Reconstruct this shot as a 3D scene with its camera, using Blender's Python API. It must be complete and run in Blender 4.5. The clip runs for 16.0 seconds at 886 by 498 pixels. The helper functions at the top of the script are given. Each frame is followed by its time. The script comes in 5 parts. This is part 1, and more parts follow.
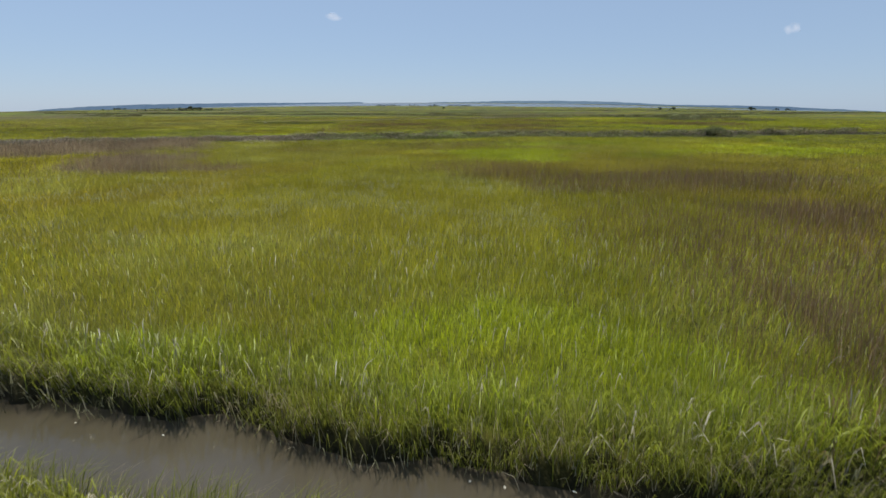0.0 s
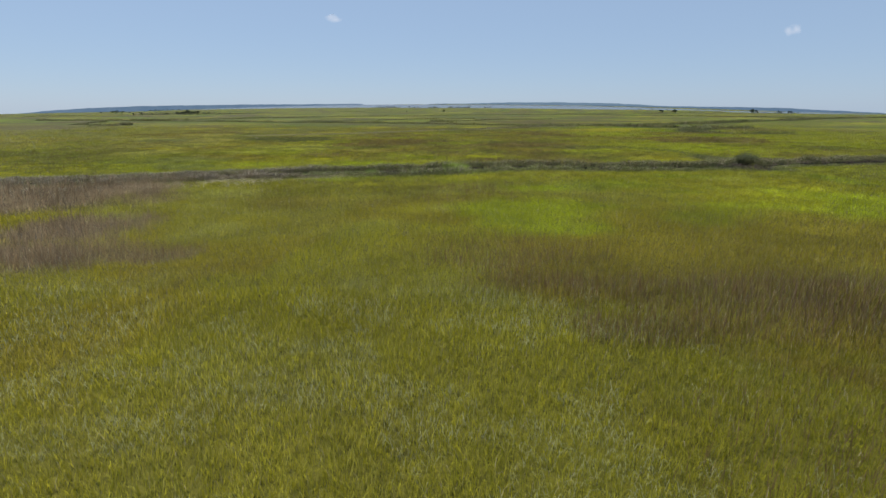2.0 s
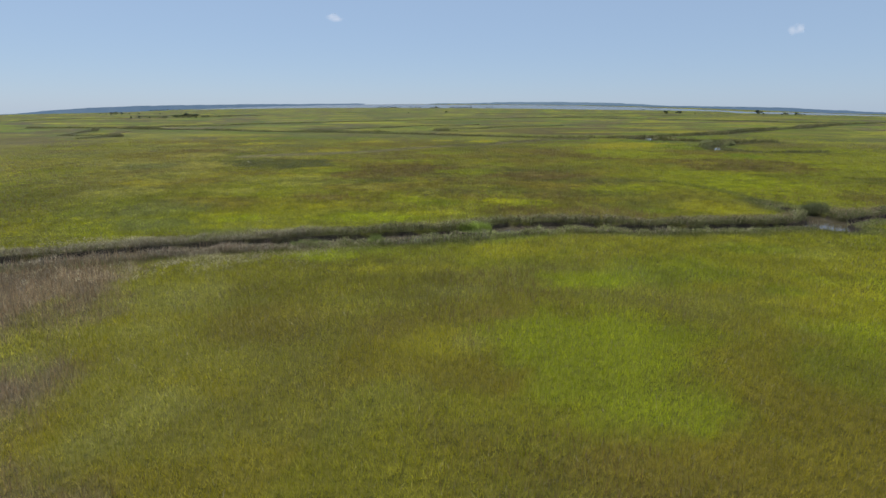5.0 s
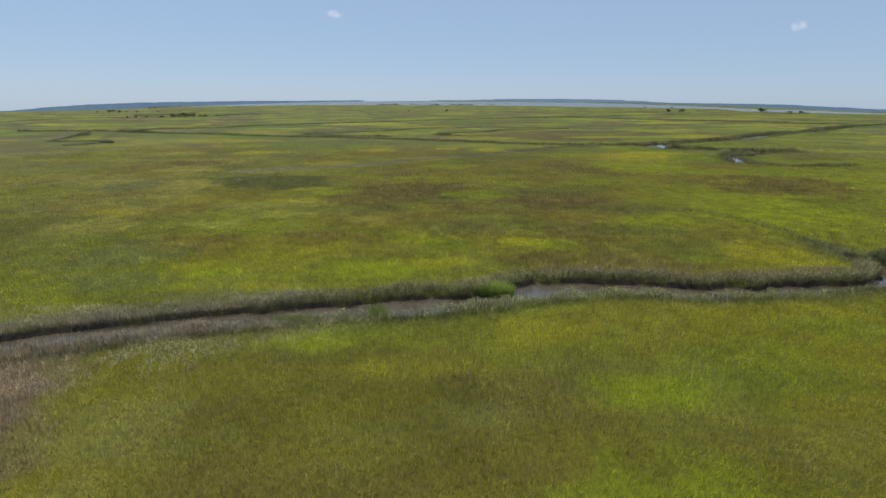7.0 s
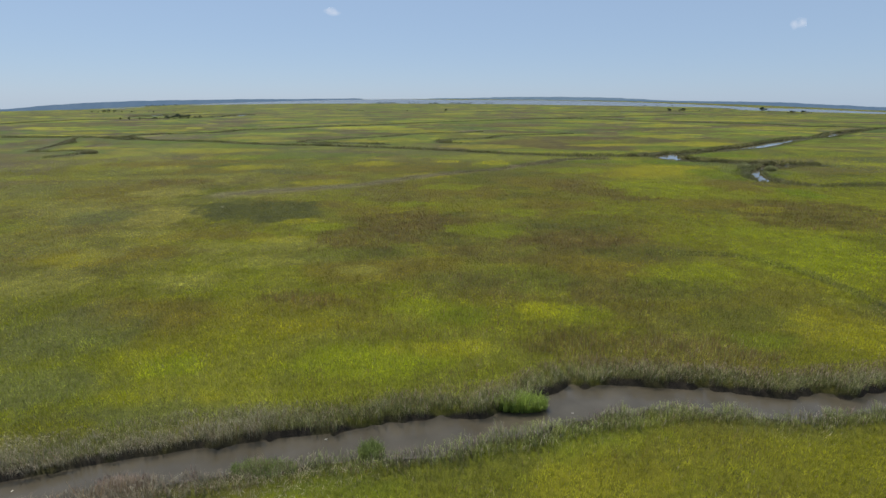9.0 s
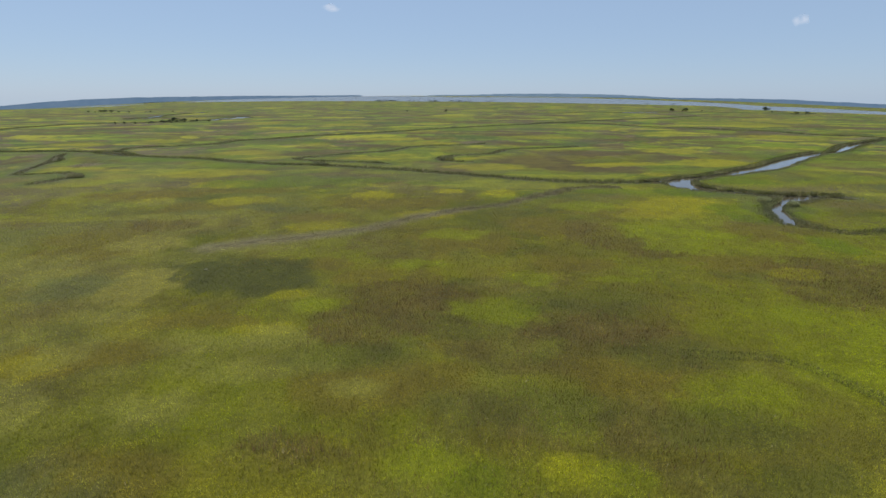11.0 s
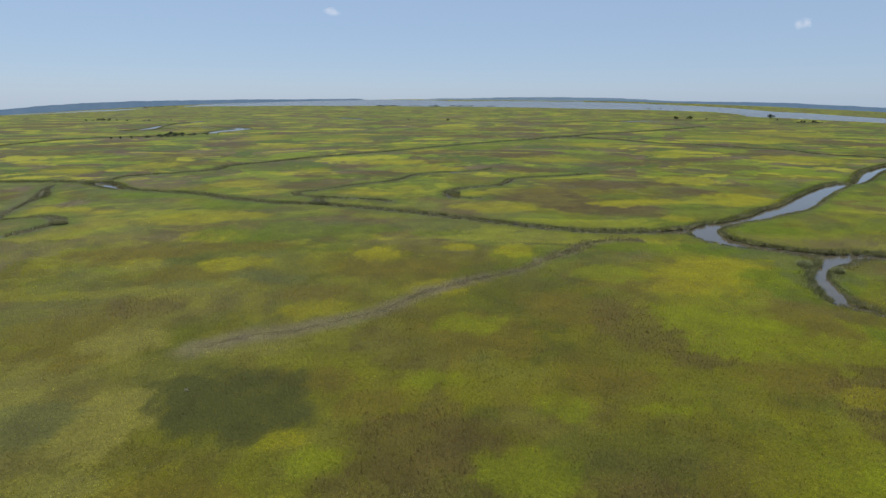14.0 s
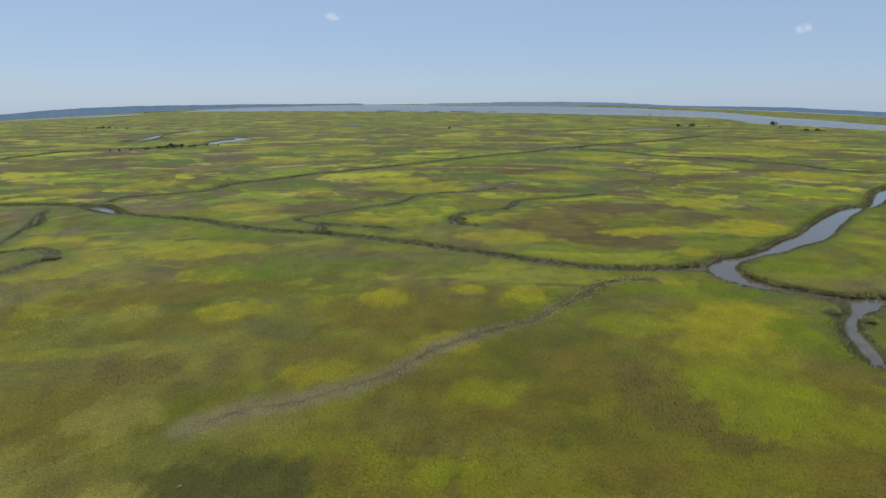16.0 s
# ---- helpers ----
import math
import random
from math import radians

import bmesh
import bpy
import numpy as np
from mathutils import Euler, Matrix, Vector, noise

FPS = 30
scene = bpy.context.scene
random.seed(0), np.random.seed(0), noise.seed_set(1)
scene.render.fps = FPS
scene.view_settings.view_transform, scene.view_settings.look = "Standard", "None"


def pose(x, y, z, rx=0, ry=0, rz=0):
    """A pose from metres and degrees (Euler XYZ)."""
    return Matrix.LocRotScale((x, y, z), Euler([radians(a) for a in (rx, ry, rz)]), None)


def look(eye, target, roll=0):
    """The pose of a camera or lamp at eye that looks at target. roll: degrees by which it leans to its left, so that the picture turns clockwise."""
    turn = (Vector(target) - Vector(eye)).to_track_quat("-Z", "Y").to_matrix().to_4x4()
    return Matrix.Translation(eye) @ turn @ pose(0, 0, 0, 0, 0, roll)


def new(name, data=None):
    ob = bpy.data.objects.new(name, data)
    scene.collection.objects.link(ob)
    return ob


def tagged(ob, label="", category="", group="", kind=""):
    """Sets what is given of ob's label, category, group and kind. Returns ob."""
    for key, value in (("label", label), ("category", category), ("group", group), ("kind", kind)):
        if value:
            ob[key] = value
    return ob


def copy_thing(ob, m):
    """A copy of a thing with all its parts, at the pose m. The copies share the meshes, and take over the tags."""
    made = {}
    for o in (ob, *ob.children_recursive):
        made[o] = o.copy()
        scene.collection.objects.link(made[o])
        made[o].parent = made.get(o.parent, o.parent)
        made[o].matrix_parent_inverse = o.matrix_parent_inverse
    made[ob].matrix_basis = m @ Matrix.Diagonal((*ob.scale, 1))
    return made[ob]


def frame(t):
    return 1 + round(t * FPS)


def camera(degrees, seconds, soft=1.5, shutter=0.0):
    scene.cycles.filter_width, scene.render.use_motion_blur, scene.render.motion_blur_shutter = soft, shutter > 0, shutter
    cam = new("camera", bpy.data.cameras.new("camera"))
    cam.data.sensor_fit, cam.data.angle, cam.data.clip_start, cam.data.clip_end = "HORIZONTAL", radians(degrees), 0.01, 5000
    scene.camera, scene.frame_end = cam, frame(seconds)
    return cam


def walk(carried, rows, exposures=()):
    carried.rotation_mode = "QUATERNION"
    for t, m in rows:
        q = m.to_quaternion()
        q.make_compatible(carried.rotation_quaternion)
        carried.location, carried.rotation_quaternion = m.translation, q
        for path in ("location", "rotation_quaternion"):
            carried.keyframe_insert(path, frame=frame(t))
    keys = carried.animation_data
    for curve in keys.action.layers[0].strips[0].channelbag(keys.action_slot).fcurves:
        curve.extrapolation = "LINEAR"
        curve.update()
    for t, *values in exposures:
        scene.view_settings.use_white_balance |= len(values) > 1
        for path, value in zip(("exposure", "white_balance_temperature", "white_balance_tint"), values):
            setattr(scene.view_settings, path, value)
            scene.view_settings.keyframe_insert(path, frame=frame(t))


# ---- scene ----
cam = camera(80.0, 16.0, soft=1.5, shutter=0.12)
PATH = [
    (0.0, pose(-0.001, -0.001, 5.403, 74.956, 0, -0.062) @ pose(0, 0, 0, 0, 0, 0.023)),
    (0.5, pose(-0.183, 3.040, 6.519, 74.971, 0, -0.083) @ pose(0, 0, 0, 0, 0, 0.020)),
    (1.0, pose(-0.366, 6.080, 7.635, 74.986, 0, -0.103) @ pose(0, 0, 0, 0, 0, 0.016)),
    (1.5, pose(-0.558, 9.131, 8.739, 75.011, 0, -0.108) @ pose(0, 0, 0, 0, 0, 0.013)),
    (2.0, pose(-0.745, 12.233, 9.820, 75.063, 0, -0.083) @ pose(0, 0, 0, 0, 0, 0.011)),
    (2.5, pose(-0.936, 15.357, 10.887, 75.130, 0, -0.041) @ pose(0, 0, 0, 0, 0, 0.009)),
    (3.0, pose(-1.179, 18.417, 11.958, 75.176, 0, 0.001) @ pose(0, 0, 0, 0, 0, 0.008)),
    (3.2, pose(-1.302, 19.603, 12.392, 75.181, 0, 0.013) @ pose(0, 0, 0, 0, 0, 0.008)),
    (3.9, pose(-1.889, 23.428, 13.919, 75.136, 0, 0.037) @ pose(0, 0, 0, 0, 0, 0.007)),
    (4.6, pose(-2.621, 27.033, 15.462, 75.028, 0, 0.048) @ pose(0, 0, 0, 0, 0, 0.007)),
    (5.3, pose(-3.340, 30.919, 17.044, 74.900, 0, 0.052) @ pose(0, 0, 0, 0, 0, 0.010)),
    (5.5, pose(-3.522, 32.151, 17.506, 74.865, 0, 0.054) @ pose(0, 0, 0, 0, 0, 0.012)),
    (6.0, pose(-3.942, 35.440, 18.702, 74.761, 0, 0.059) @ pose(0, 0, 0, 0, 0, 0.021)),
    (6.5, pose(-4.342, 38.922, 19.920, 74.651, 0, 0.062) @ pose(0, 0, 0, 0, 0, 0.031)),
    (7.0, pose(-4.727, 42.529, 21.088, 74.580, 0, 0.056) @ pose(0, 0, 0, 0, 0, 0.034)),
    (7.5, pose(-5.125, 46.234, 21.989, 74.620, 0, 0.041) @ pose(0, 0, 0, 0, 0, 0.022)),
    (8.0, pose(-5.503, 50.067, 22.882, 74.686, 0, 0.015) @ pose(0, 0, 0, 0, 0, 0.005)),
    (8.5, pose(-5.778, 54.055, 24.393, 74.590, 0, -0.030) @ pose(0, 0, 0, 0, 0, -0.006)),
    (9.0, pose(-5.948, 58.181, 26.613, 74.321, 0, -0.093) @ pose(0, 0, 0, 0, 0, -0.007)),
    (9.5, pose(-6.216, 61.946, 30.110, 74.099, 0, -0.124) @ pose(0, 0, 0, 0, 0, 0.004)),
    (9.7, pose(-6.335, 63.453, 31.558, 74.024, 0, -0.131) @ pose(0, 0, 0, 0, 0, 0.009)),
    (10.4, pose(-6.742, 69.085, 36.023, 73.872, 0, -0.140) @ pose(0, 0, 0, 0, 0, 0.022)),
    (11.1, pose(-7.194, 74.975, 40.104, 73.842, 0, -0.125) @ pose(0, 0, 0, 0, 0, 0.032)),
    (11.8, pose(-7.784, 80.762, 44.146, 73.857, 0, -0.107) @ pose(0, 0, 0, 0, 0, 0.037)),
    (12.0, pose(-7.991, 82.346, 45.341, 73.859, 0, -0.104) @ pose(0, 0, 0, 0, 0, 0.037)),
    (12.5, pose(-8.597, 86.226, 48.385, 73.868, 0, -0.100) @ pose(0, 0, 0, 0, 0, 0.035)),
    (13.0, pose(-9.298, 90.031, 51.450, 73.892, 0, -0.098) @ pose(0, 0, 0, 0, 0, 0.029)),
    (13.5, pose(-10.047, 93.724, 54.511, 73.931, 0, -0.095) @ pose(0, 0, 0, 0, 0, 0.021)),
    (14.0, pose(-10.798, 97.266, 57.544, 73.982, 0, -0.091) @ pose(0, 0, 0, 0, 0, 0.013)),
    (14.5, pose(-11.549, 100.599, 60.538, 74.050, 0, -0.085) @ pose(0, 0, 0, 0, 0, 0.005)),
    (15.0, pose(-12.321, 103.760, 63.507, 74.134, 0, -0.078) @ pose(0, 0, 0, 0, 0, -0.004)),
    (15.5, pose(-13.101, 106.851, 66.466, 74.224, 0, -0.071) @ pose(0, 0, 0, 0, 0, -0.013)),
    (16.0, pose(-13.878, 109.977, 69.430, 74.311, 0, -0.064) @ pose(0, 0, 0, 0, 0, -0.022)),
]
walk(cam, PATH)

# ---- sky, sun and exposure ----
SUN_AZ, SUN_EL = radians(-38), radians(64)
world = bpy.data.worlds.new("sky")
scene.world = world
world.use_nodes = True
wt = world.node_tree
sky = wt.nodes.new("ShaderNodeTexSky")
sky.sky_type, sky.sun_disc = "NISHITA", False
sky.sun_elevation, sky.sun_rotation = SUN_EL, SUN_AZ
sky.altitude, sky.air_density, sky.dust_density, sky.ozone_density = 0, 0.8, 0.3, 3.0
dim = wt.nodes.new("ShaderNodeMix")  # clear sky seen through summer haze
dim.data_type, dim.blend_type = "RGBA", "MULTIPLY"
dim.inputs[0].default_value, dim.inputs[7].default_value = 1.0, (0.085, 0.085, 0.085, 1)
wt.links.new(sky.outputs[0], dim.inputs[6])
veil = wt.nodes.new("ShaderNodeMix")
veil.data_type = "RGBA"
veil.inputs[0].default_value, veil.inputs[7].default_value = 0.62, (0.405, 0.553, 0.780, 1)
wt.links.new(dim.outputs[2], veil.inputs[6])
wt.links.new(veil.outputs[2], wt.nodes["Background"].inputs[0])
wt.nodes["Background"].inputs[1].default_value = 1.0
sun = new("sun", bpy.data.lights.new("sun", "SUN"))
sun.data.energy, sun.data.angle, sun.data.color = 4.6, radians(0.5), (1.0, 0.95, 0.87)
sun.matrix_world = look((math.sin(SUN_AZ) * math.cos(SUN_EL), math.cos(SUN_AZ) * math.cos(SUN_EL), math.sin(SUN_EL)), (0, 0, 0))
scene.view_settings.exposure = 0.0

rng = np.random.default_rng(7)


# ---- noise and the lie of the land ----
def value_noise(x, y, seed=0):
    """Smooth noise in 0..1 on a unit lattice."""
    xi, yi = np.floor(x), np.floor(y)
    u, v = x - xi, y - yi
    u, v = u * u * (3 - 2 * u), v * v * (3 - 2 * v)

    def corner(a, b):
        n = (a.astype(np.int64) * 374761393 + b.astype(np.int64) * 668265263 + seed * 974634777) & 0xFFFFFFFF
        n = ((n ^ (n >> 13)) * 1274126177) & 0xFFFFFFFF
        return ((n ^ (n >> 16)) & 0xFFFF) / 65535.0

    return (corner(xi, yi) * (1 - u) + corner(xi + 1, yi) * u) * (1 - v) + (corner(xi, yi + 1) * (1 - u) + corner(xi + 1, yi + 1) * u) * v


def fbm(x, y, size, seed=0, octaves=3):
    total, amount, whole = 0.0, 1.0, 0.0
    for k in range(octaves):
        total = total + amount * value_noise(x / size + 17.3 * k, y / size - 9.1 * k, seed + k)
        whole += amount
        amount, size = amount * 0.55, size / 2.1
    return total / whole


def smooth(a, b, v):
    s = np.clip((v - a) / (b - a), 0, 1)
    return s * s * (3 - 2 * s)


def view_bend(x, y):
    """Sinks the broad flats sideways, lifts them far off: bent to fit the camera's view."""
    x, y = np.asarray(x, float), np.asarray(y, float)
    sides = x ** 2 / 200000.0 + x ** 2 * np.where(x < 0, 1 / 215000.0, 1 / 430000.0) * smooth(1500.0, 3500.0, y)
    return sides - 8.0 * smooth(1600.0, 2500.0, y) - 34.0 * smooth(2600.0, 4850.0, y)


WATER = -0.5


def river_line(points, step):
    """A smooth course through (x, y, half width) points."""
    p = np.array(points, float)
    p = np.vstack([2 * p[0] - p[1], p, 2 * p[-1] - p[-2]])
    out = []
    for i in range(1, len(p) - 2):
        n = max(2, int(np.hypot(*(p[i + 1] - p[i])[:2]) / step))
        for u in np.arange(n) / n:
            out.append(0.5 * (2 * p[i] + (p[i + 1] - p[i - 1]) * u + (2 * p[i - 1] - 5 * p[i] + 4 * p[i + 1] - p[i + 2]) * u**2
                              + (3 * p[i] - p[i - 1] - 3 * p[i + 1] + p[i + 2]) * u**3))
    out.append(p[-2])
    return np.array(out)


# courses of the tidal creeks, from the nearest to the wide river by the far shore
NEAR_CREEK = river_line([(-56, 13.6, -0.8), (-48, 12.8, 1.0), (-40, 11.8, 1.6), (-26, 9.8, 1.6), (-14, 9.1, 1.4), (-8.5, 8.65, 1.3), (-5.6, 7.85, 1.3), (-3.2, 7.4, 1.1), (-1.2, 6.9, 1.05), (0.8, 6.3, 1.2), (3.2, 5.6, 1.3), (6, 5.2, 1.4), (9, 4.5, 1.5), (20, 1.4, 1.5), (38, -5.4, 1.6), (46, -8.0, 1.0), (54, -10.5, -0.8)], 0.7)
SECOND_CREEK = river_line([(-300, 78, 3.0), (-220, 60, 2.8), (-160, 72, 2.4), (-110, 70, 2.2), (-75, 76, 2.0), (-50, 84.2, 1.9), (-40, 88.0, 2.3), (-32, 91.2, 2.2), (-22, 93.7, 2.0), (-14, 95.2, 1.8), (-7, 96.5, 1.9), (-1, 97.7, 1.8), (3.6, 99.4, 2.0), (8, 101.4, 3.0), (14, 102.4, 2.4), (19.5, 102.0, 2.2), (25, 100.6, 1.7), (32, 101.3, 1.3), (42, 102.6, 1.5), (48, 103.8, 1.1), (52, 104.6, 1.7), (55, 105.4, 1.5), (60, 107.5, 0.8), (66, 109.5, 1.2), (80, 112, 2.0), (120, 118, 2.4), (180, 112, 2.6), (260, 128, 3.0)], 1.5)
SIDE_CREEK = river_line([(52.6, 102.6, 2.2), (53.8, 106.5, 2.3), (55.2, 110.5, 1.7), (54.6, 115, 0.9), (53.4, 121, 0.1), (53.2, 128, -0.8), (52.8, 134.7, -1.0), (50.5, 142.5, -1.0), (45, 148.5, -1.0), (37, 149.5, -1.2), (31, 150.5, -1.2)], 1.5)
REED_LINE = river_line([(-70, 211, 0.2), (-60, 218, 0.2), (-50, 222, 0.2), (-40, 227, 0.2), (-29, 234, 0.2), (-24, 241, 0.2), (-18, 248, 0.2), (-11, 254, 0.2), (-2, 260, 0.2), (7, 265, 0.3), (18, 272, 0.4), (25, 281, 0.5), (31, 288, 0.5), (42, 296, 0.6), (46, 303, 0.6), (57, 309, 0.5), (73, 310, 0.5)], 3)
THIRD_CREEK = river_line([(-344, 471, 1.2), (-322, 472, 1.2), (-299, 474, 1.2), (-279, 473, 1.0), (-263, 469, 1.4), (-247, 463, 5.5), (-228, 447, 2.6), (-215, 440, 1.0), (-191, 432, 0.9), (-162, 423, 0.9), (-140, 409, 1.0), (-120, 400, 1.0), (-106, 394, 1.0), (-92, 391, 1.0), (-82, 391, 1.5), (-69, 385, 1.0), (-54, 380, 1.0), (-38, 373, 1.0), (-23, 366, 1.0), (-9, 358, 1.0), (4, 351, 1.1), (17, 344, 1.2), (29, 337, 1.1), (40, 332, 1.1), (52, 328, 1.2), (63, 326, 1.3), (75, 325, 1.5), (87, 326, 1.8), (100, 327, 4.0)], 4)
BEND_RIVER = river_line([(900, 900, 2.0), (620, 740, 2.0), (440, 610, 1.5), (347, 534, 4.6), (322, 509, 4.5), (287, 472, 2.6), (272, 463, 1.0), (266, 461, 4.3), (239, 438, 5.7), (208, 408, 6.5), (184, 383, 6.7), (165, 370, 5.8), (146, 355, 3.7), (129, 345, 2.6), (113, 335, 4.2), (106, 325, 6.5), (106, 313, 5.9), (111, 305, 4.7), (119, 299, 2.6), (126, 293, 3.2), (132, 289, 3.3), (139, 287, 4.4), (146, 288, 3.3), (158, 285, 3.2)], 4)
BRANCH = river_line([(134, 283, 4.6), (126, 276, 1.9), (118, 268, 2.0), (114, 261, 2.7), (111, 254, 3.0), (108, 246, 2.6), (106, 241, 1.9), (111, 234, 0.7), (114, 228, 0.6), (124, 229, 0.6), (143, 232, 0.6)], 3)
FOURTH_CREEK = river_line([(-253, 481, 1.0), (-255, 495, 0.8), (-248, 502, 0.8), (-226, 516, 0.8), (-211, 526, 0.8), (-199, 537, 2.2), (-199, 561, 1.2), (-182, 580, 1.0), (-163, 601, 1.2), (-143, 628, 1.2), (-119, 649, 1.2), (-93, 672, 1.2), (-66, 696, 1.3), (-35, 729, 1.4), (-2, 765, 1.5), (35, 799, 1.6), (76, 837, 1.8), (120, 870, 2.2), (151, 904, 7.0), (184, 925, 7.0), (211, 957, 2.0), (244, 991, 2.0), (303, 1029, 2.0), (373, 1084, 2.0), (441, 1147, 2.2), (539, 1238, 2.2)], 8)
CROSS_CREEK = river_line([(184, 907, 1.3), (228, 880, 1.3), (254, 839, 1.3), (277, 802, 1.3), (311, 795, 1.4), (327, 769, 1.4), (352, 738, 1.4), (385, 716, 1.4), (392, 680, 1.4), (408, 652, 1.4), (431, 640, 1.4), (448, 612, 1.4)], 8)
LEFT_LOOP = river_line([(-278, 456, 0.6), (-268, 436, 0.7), (-255, 415, 1.6), (-250, 400, 0.4), (-245, 384, 0.4), (-240, 370, 0.4), (-231, 350, 0.5)], 4)
LEFT_HOOK = river_line([(-228, 350, 0.5), (-219, 355, 0.5), (-212, 359, 0.6), (-205, 355, 0.9), (-197, 348, 1.0), (-195, 340, 0.6), (-197, 332, 0.6), (-198, 324, 0.6), (-201, 319, 0.6)], 4)
LEFT_DITCH = river_line([(-223, 412, 0.2), (-224, 403, 0.2), (-223, 393, 0.2), (-219, 379, 0.2)], 3)
SPUR = river_line([(-40, 396, 0.4), (-47, 402, 0.7), (-64, 406, 0.4), (-81, 410, 0.7), (-93, 413, 0.6), (-103, 423, 0.8), (-96, 432, 0.4), (-81, 446, 0.3), (-68, 459, 0.4), (-50, 471, 0.5), (-40, 486, 0.7), (-32, 506, 0.4), (-15, 519, 0.5), (7, 524, 0.5), (31, 541, 0.5)], 4)
SPUR_MOUTH = river_line([(-82, 393, 1.4), (-84, 408, 0.6)], 2)
SMALL_POOL = river_line([(12, 406, 0.4), (5, 409, 0.5), (-2, 410, 0.9), (-6, 416, 1.9), (-7, 427, 0.9), (-3, 437, 0.6), (11, 449, 0.5), (28, 455, 0.6), (33, 464, 0.6), (38, 475, 1.4), (44, 487, 0.6), (69, 497, 0.5), (82, 501, 0.5), (107, 514, 0.4)], 4)
FAR_LOOP = river_line([(-640, 1534, 3), (-629, 1466, 14), (-637, 1425, 14), (-631, 1357, 4), (-621, 1274, 5), (-596, 1195, 10), (-588, 1150, 13), (-600, 1115, 9), (-594, 1085, 3), (-562, 1089, 2), (-558, 1162, 2), (-510, 1191, 2), (-467, 1204, 4), (-398, 1150, 14), (-402, 1100, 20), (-408, 1060, 15), (-404, 1015, 6), (-416, 991, 3), (-446, 960, 3), (-465, 940, 6), (-493, 932, 2.5), (-535, 916, 2.5), (-562, 881, 2.5), (-569, 825, 2.5), (-573, 783, 2.5), (-569, 746, 2.5)], 9)
FAR_POND = river_line([(-334, 1754, 2), (-298, 1685, 9), (-268, 1651, 17), (-241, 1602, 9), (-222, 1553, 2)], 12)
RIGHT_POND = river_line([(83, 1488, 2), (149, 1435, 2.5), (214, 1412, 3), (283, 1414, 5), (316, 1441, 5), (381, 1499, 3), (416, 1452, 4), (445, 1460, 12), (494, 1500, 22), (532, 1513, 24), (555, 1512, 14), (600, 1518, 3), (710, 1560, 3), (806, 1516, 3), (910, 1453, 3)], 12)
# the wide river by bearing from the start (degrees), and how far off its near and its far bank lie
RIVER_BEARING = (-44, -36.2, -30.5, -27.5, -25, -23.4, -19.6, -16, -10.6, -5, 0.7, 6.4, 11.9, 17.2, 22.1, 24.9, 27.1, 27.8, 30.7, 33.7, 36.8, 40.3, 60)
RIVER_NEAR = (4600, 4330, 3950, 4160, 4200, 4116, 3775, 3602, 3337, 3134, 3017, 2966, 2881, 2836, 2700, 2633, 2383, 2162, 2123, 2012, 1915, 1796, 1500)
RIVER_FAR = (4500, 4640, 4380, 4165, 4190, 4632, 4960, 4960, 4960, 4606, 4089, 4161, 4218, 4250, 4115, 4000, 3830, 3750, 3080, 2690, 2430, 2200, 1780)
CREEKS = [NEAR_CREEK, SECOND_CREEK, SIDE_CREEK, THIRD_CREEK, BEND_RIVER, BRANCH, FOURTH_CREEK, CROSS_CREEK, LEFT_LOOP, LEFT_HOOK, SPUR, SMALL_POOL, FAR_LOOP, FAR_POND, RIGHT_POND, SPUR_MOUTH]


def along(line, x, y, reach):
    """Distance from a course, at most reach."""
    best = np.full(x.shape, float(reach))
    near = np.nonzero((x > line[:, 0].min() - reach) & (x < line[:, 0].max() + reach) & (y > line[:, 1].min() - reach) & (y < line[:, 1].max() + reach))[0]
    for px, py, _ in line:
        best[near] = np.minimum(best[near], np.hypot(x[near] - px, y[near] - py))
    return best


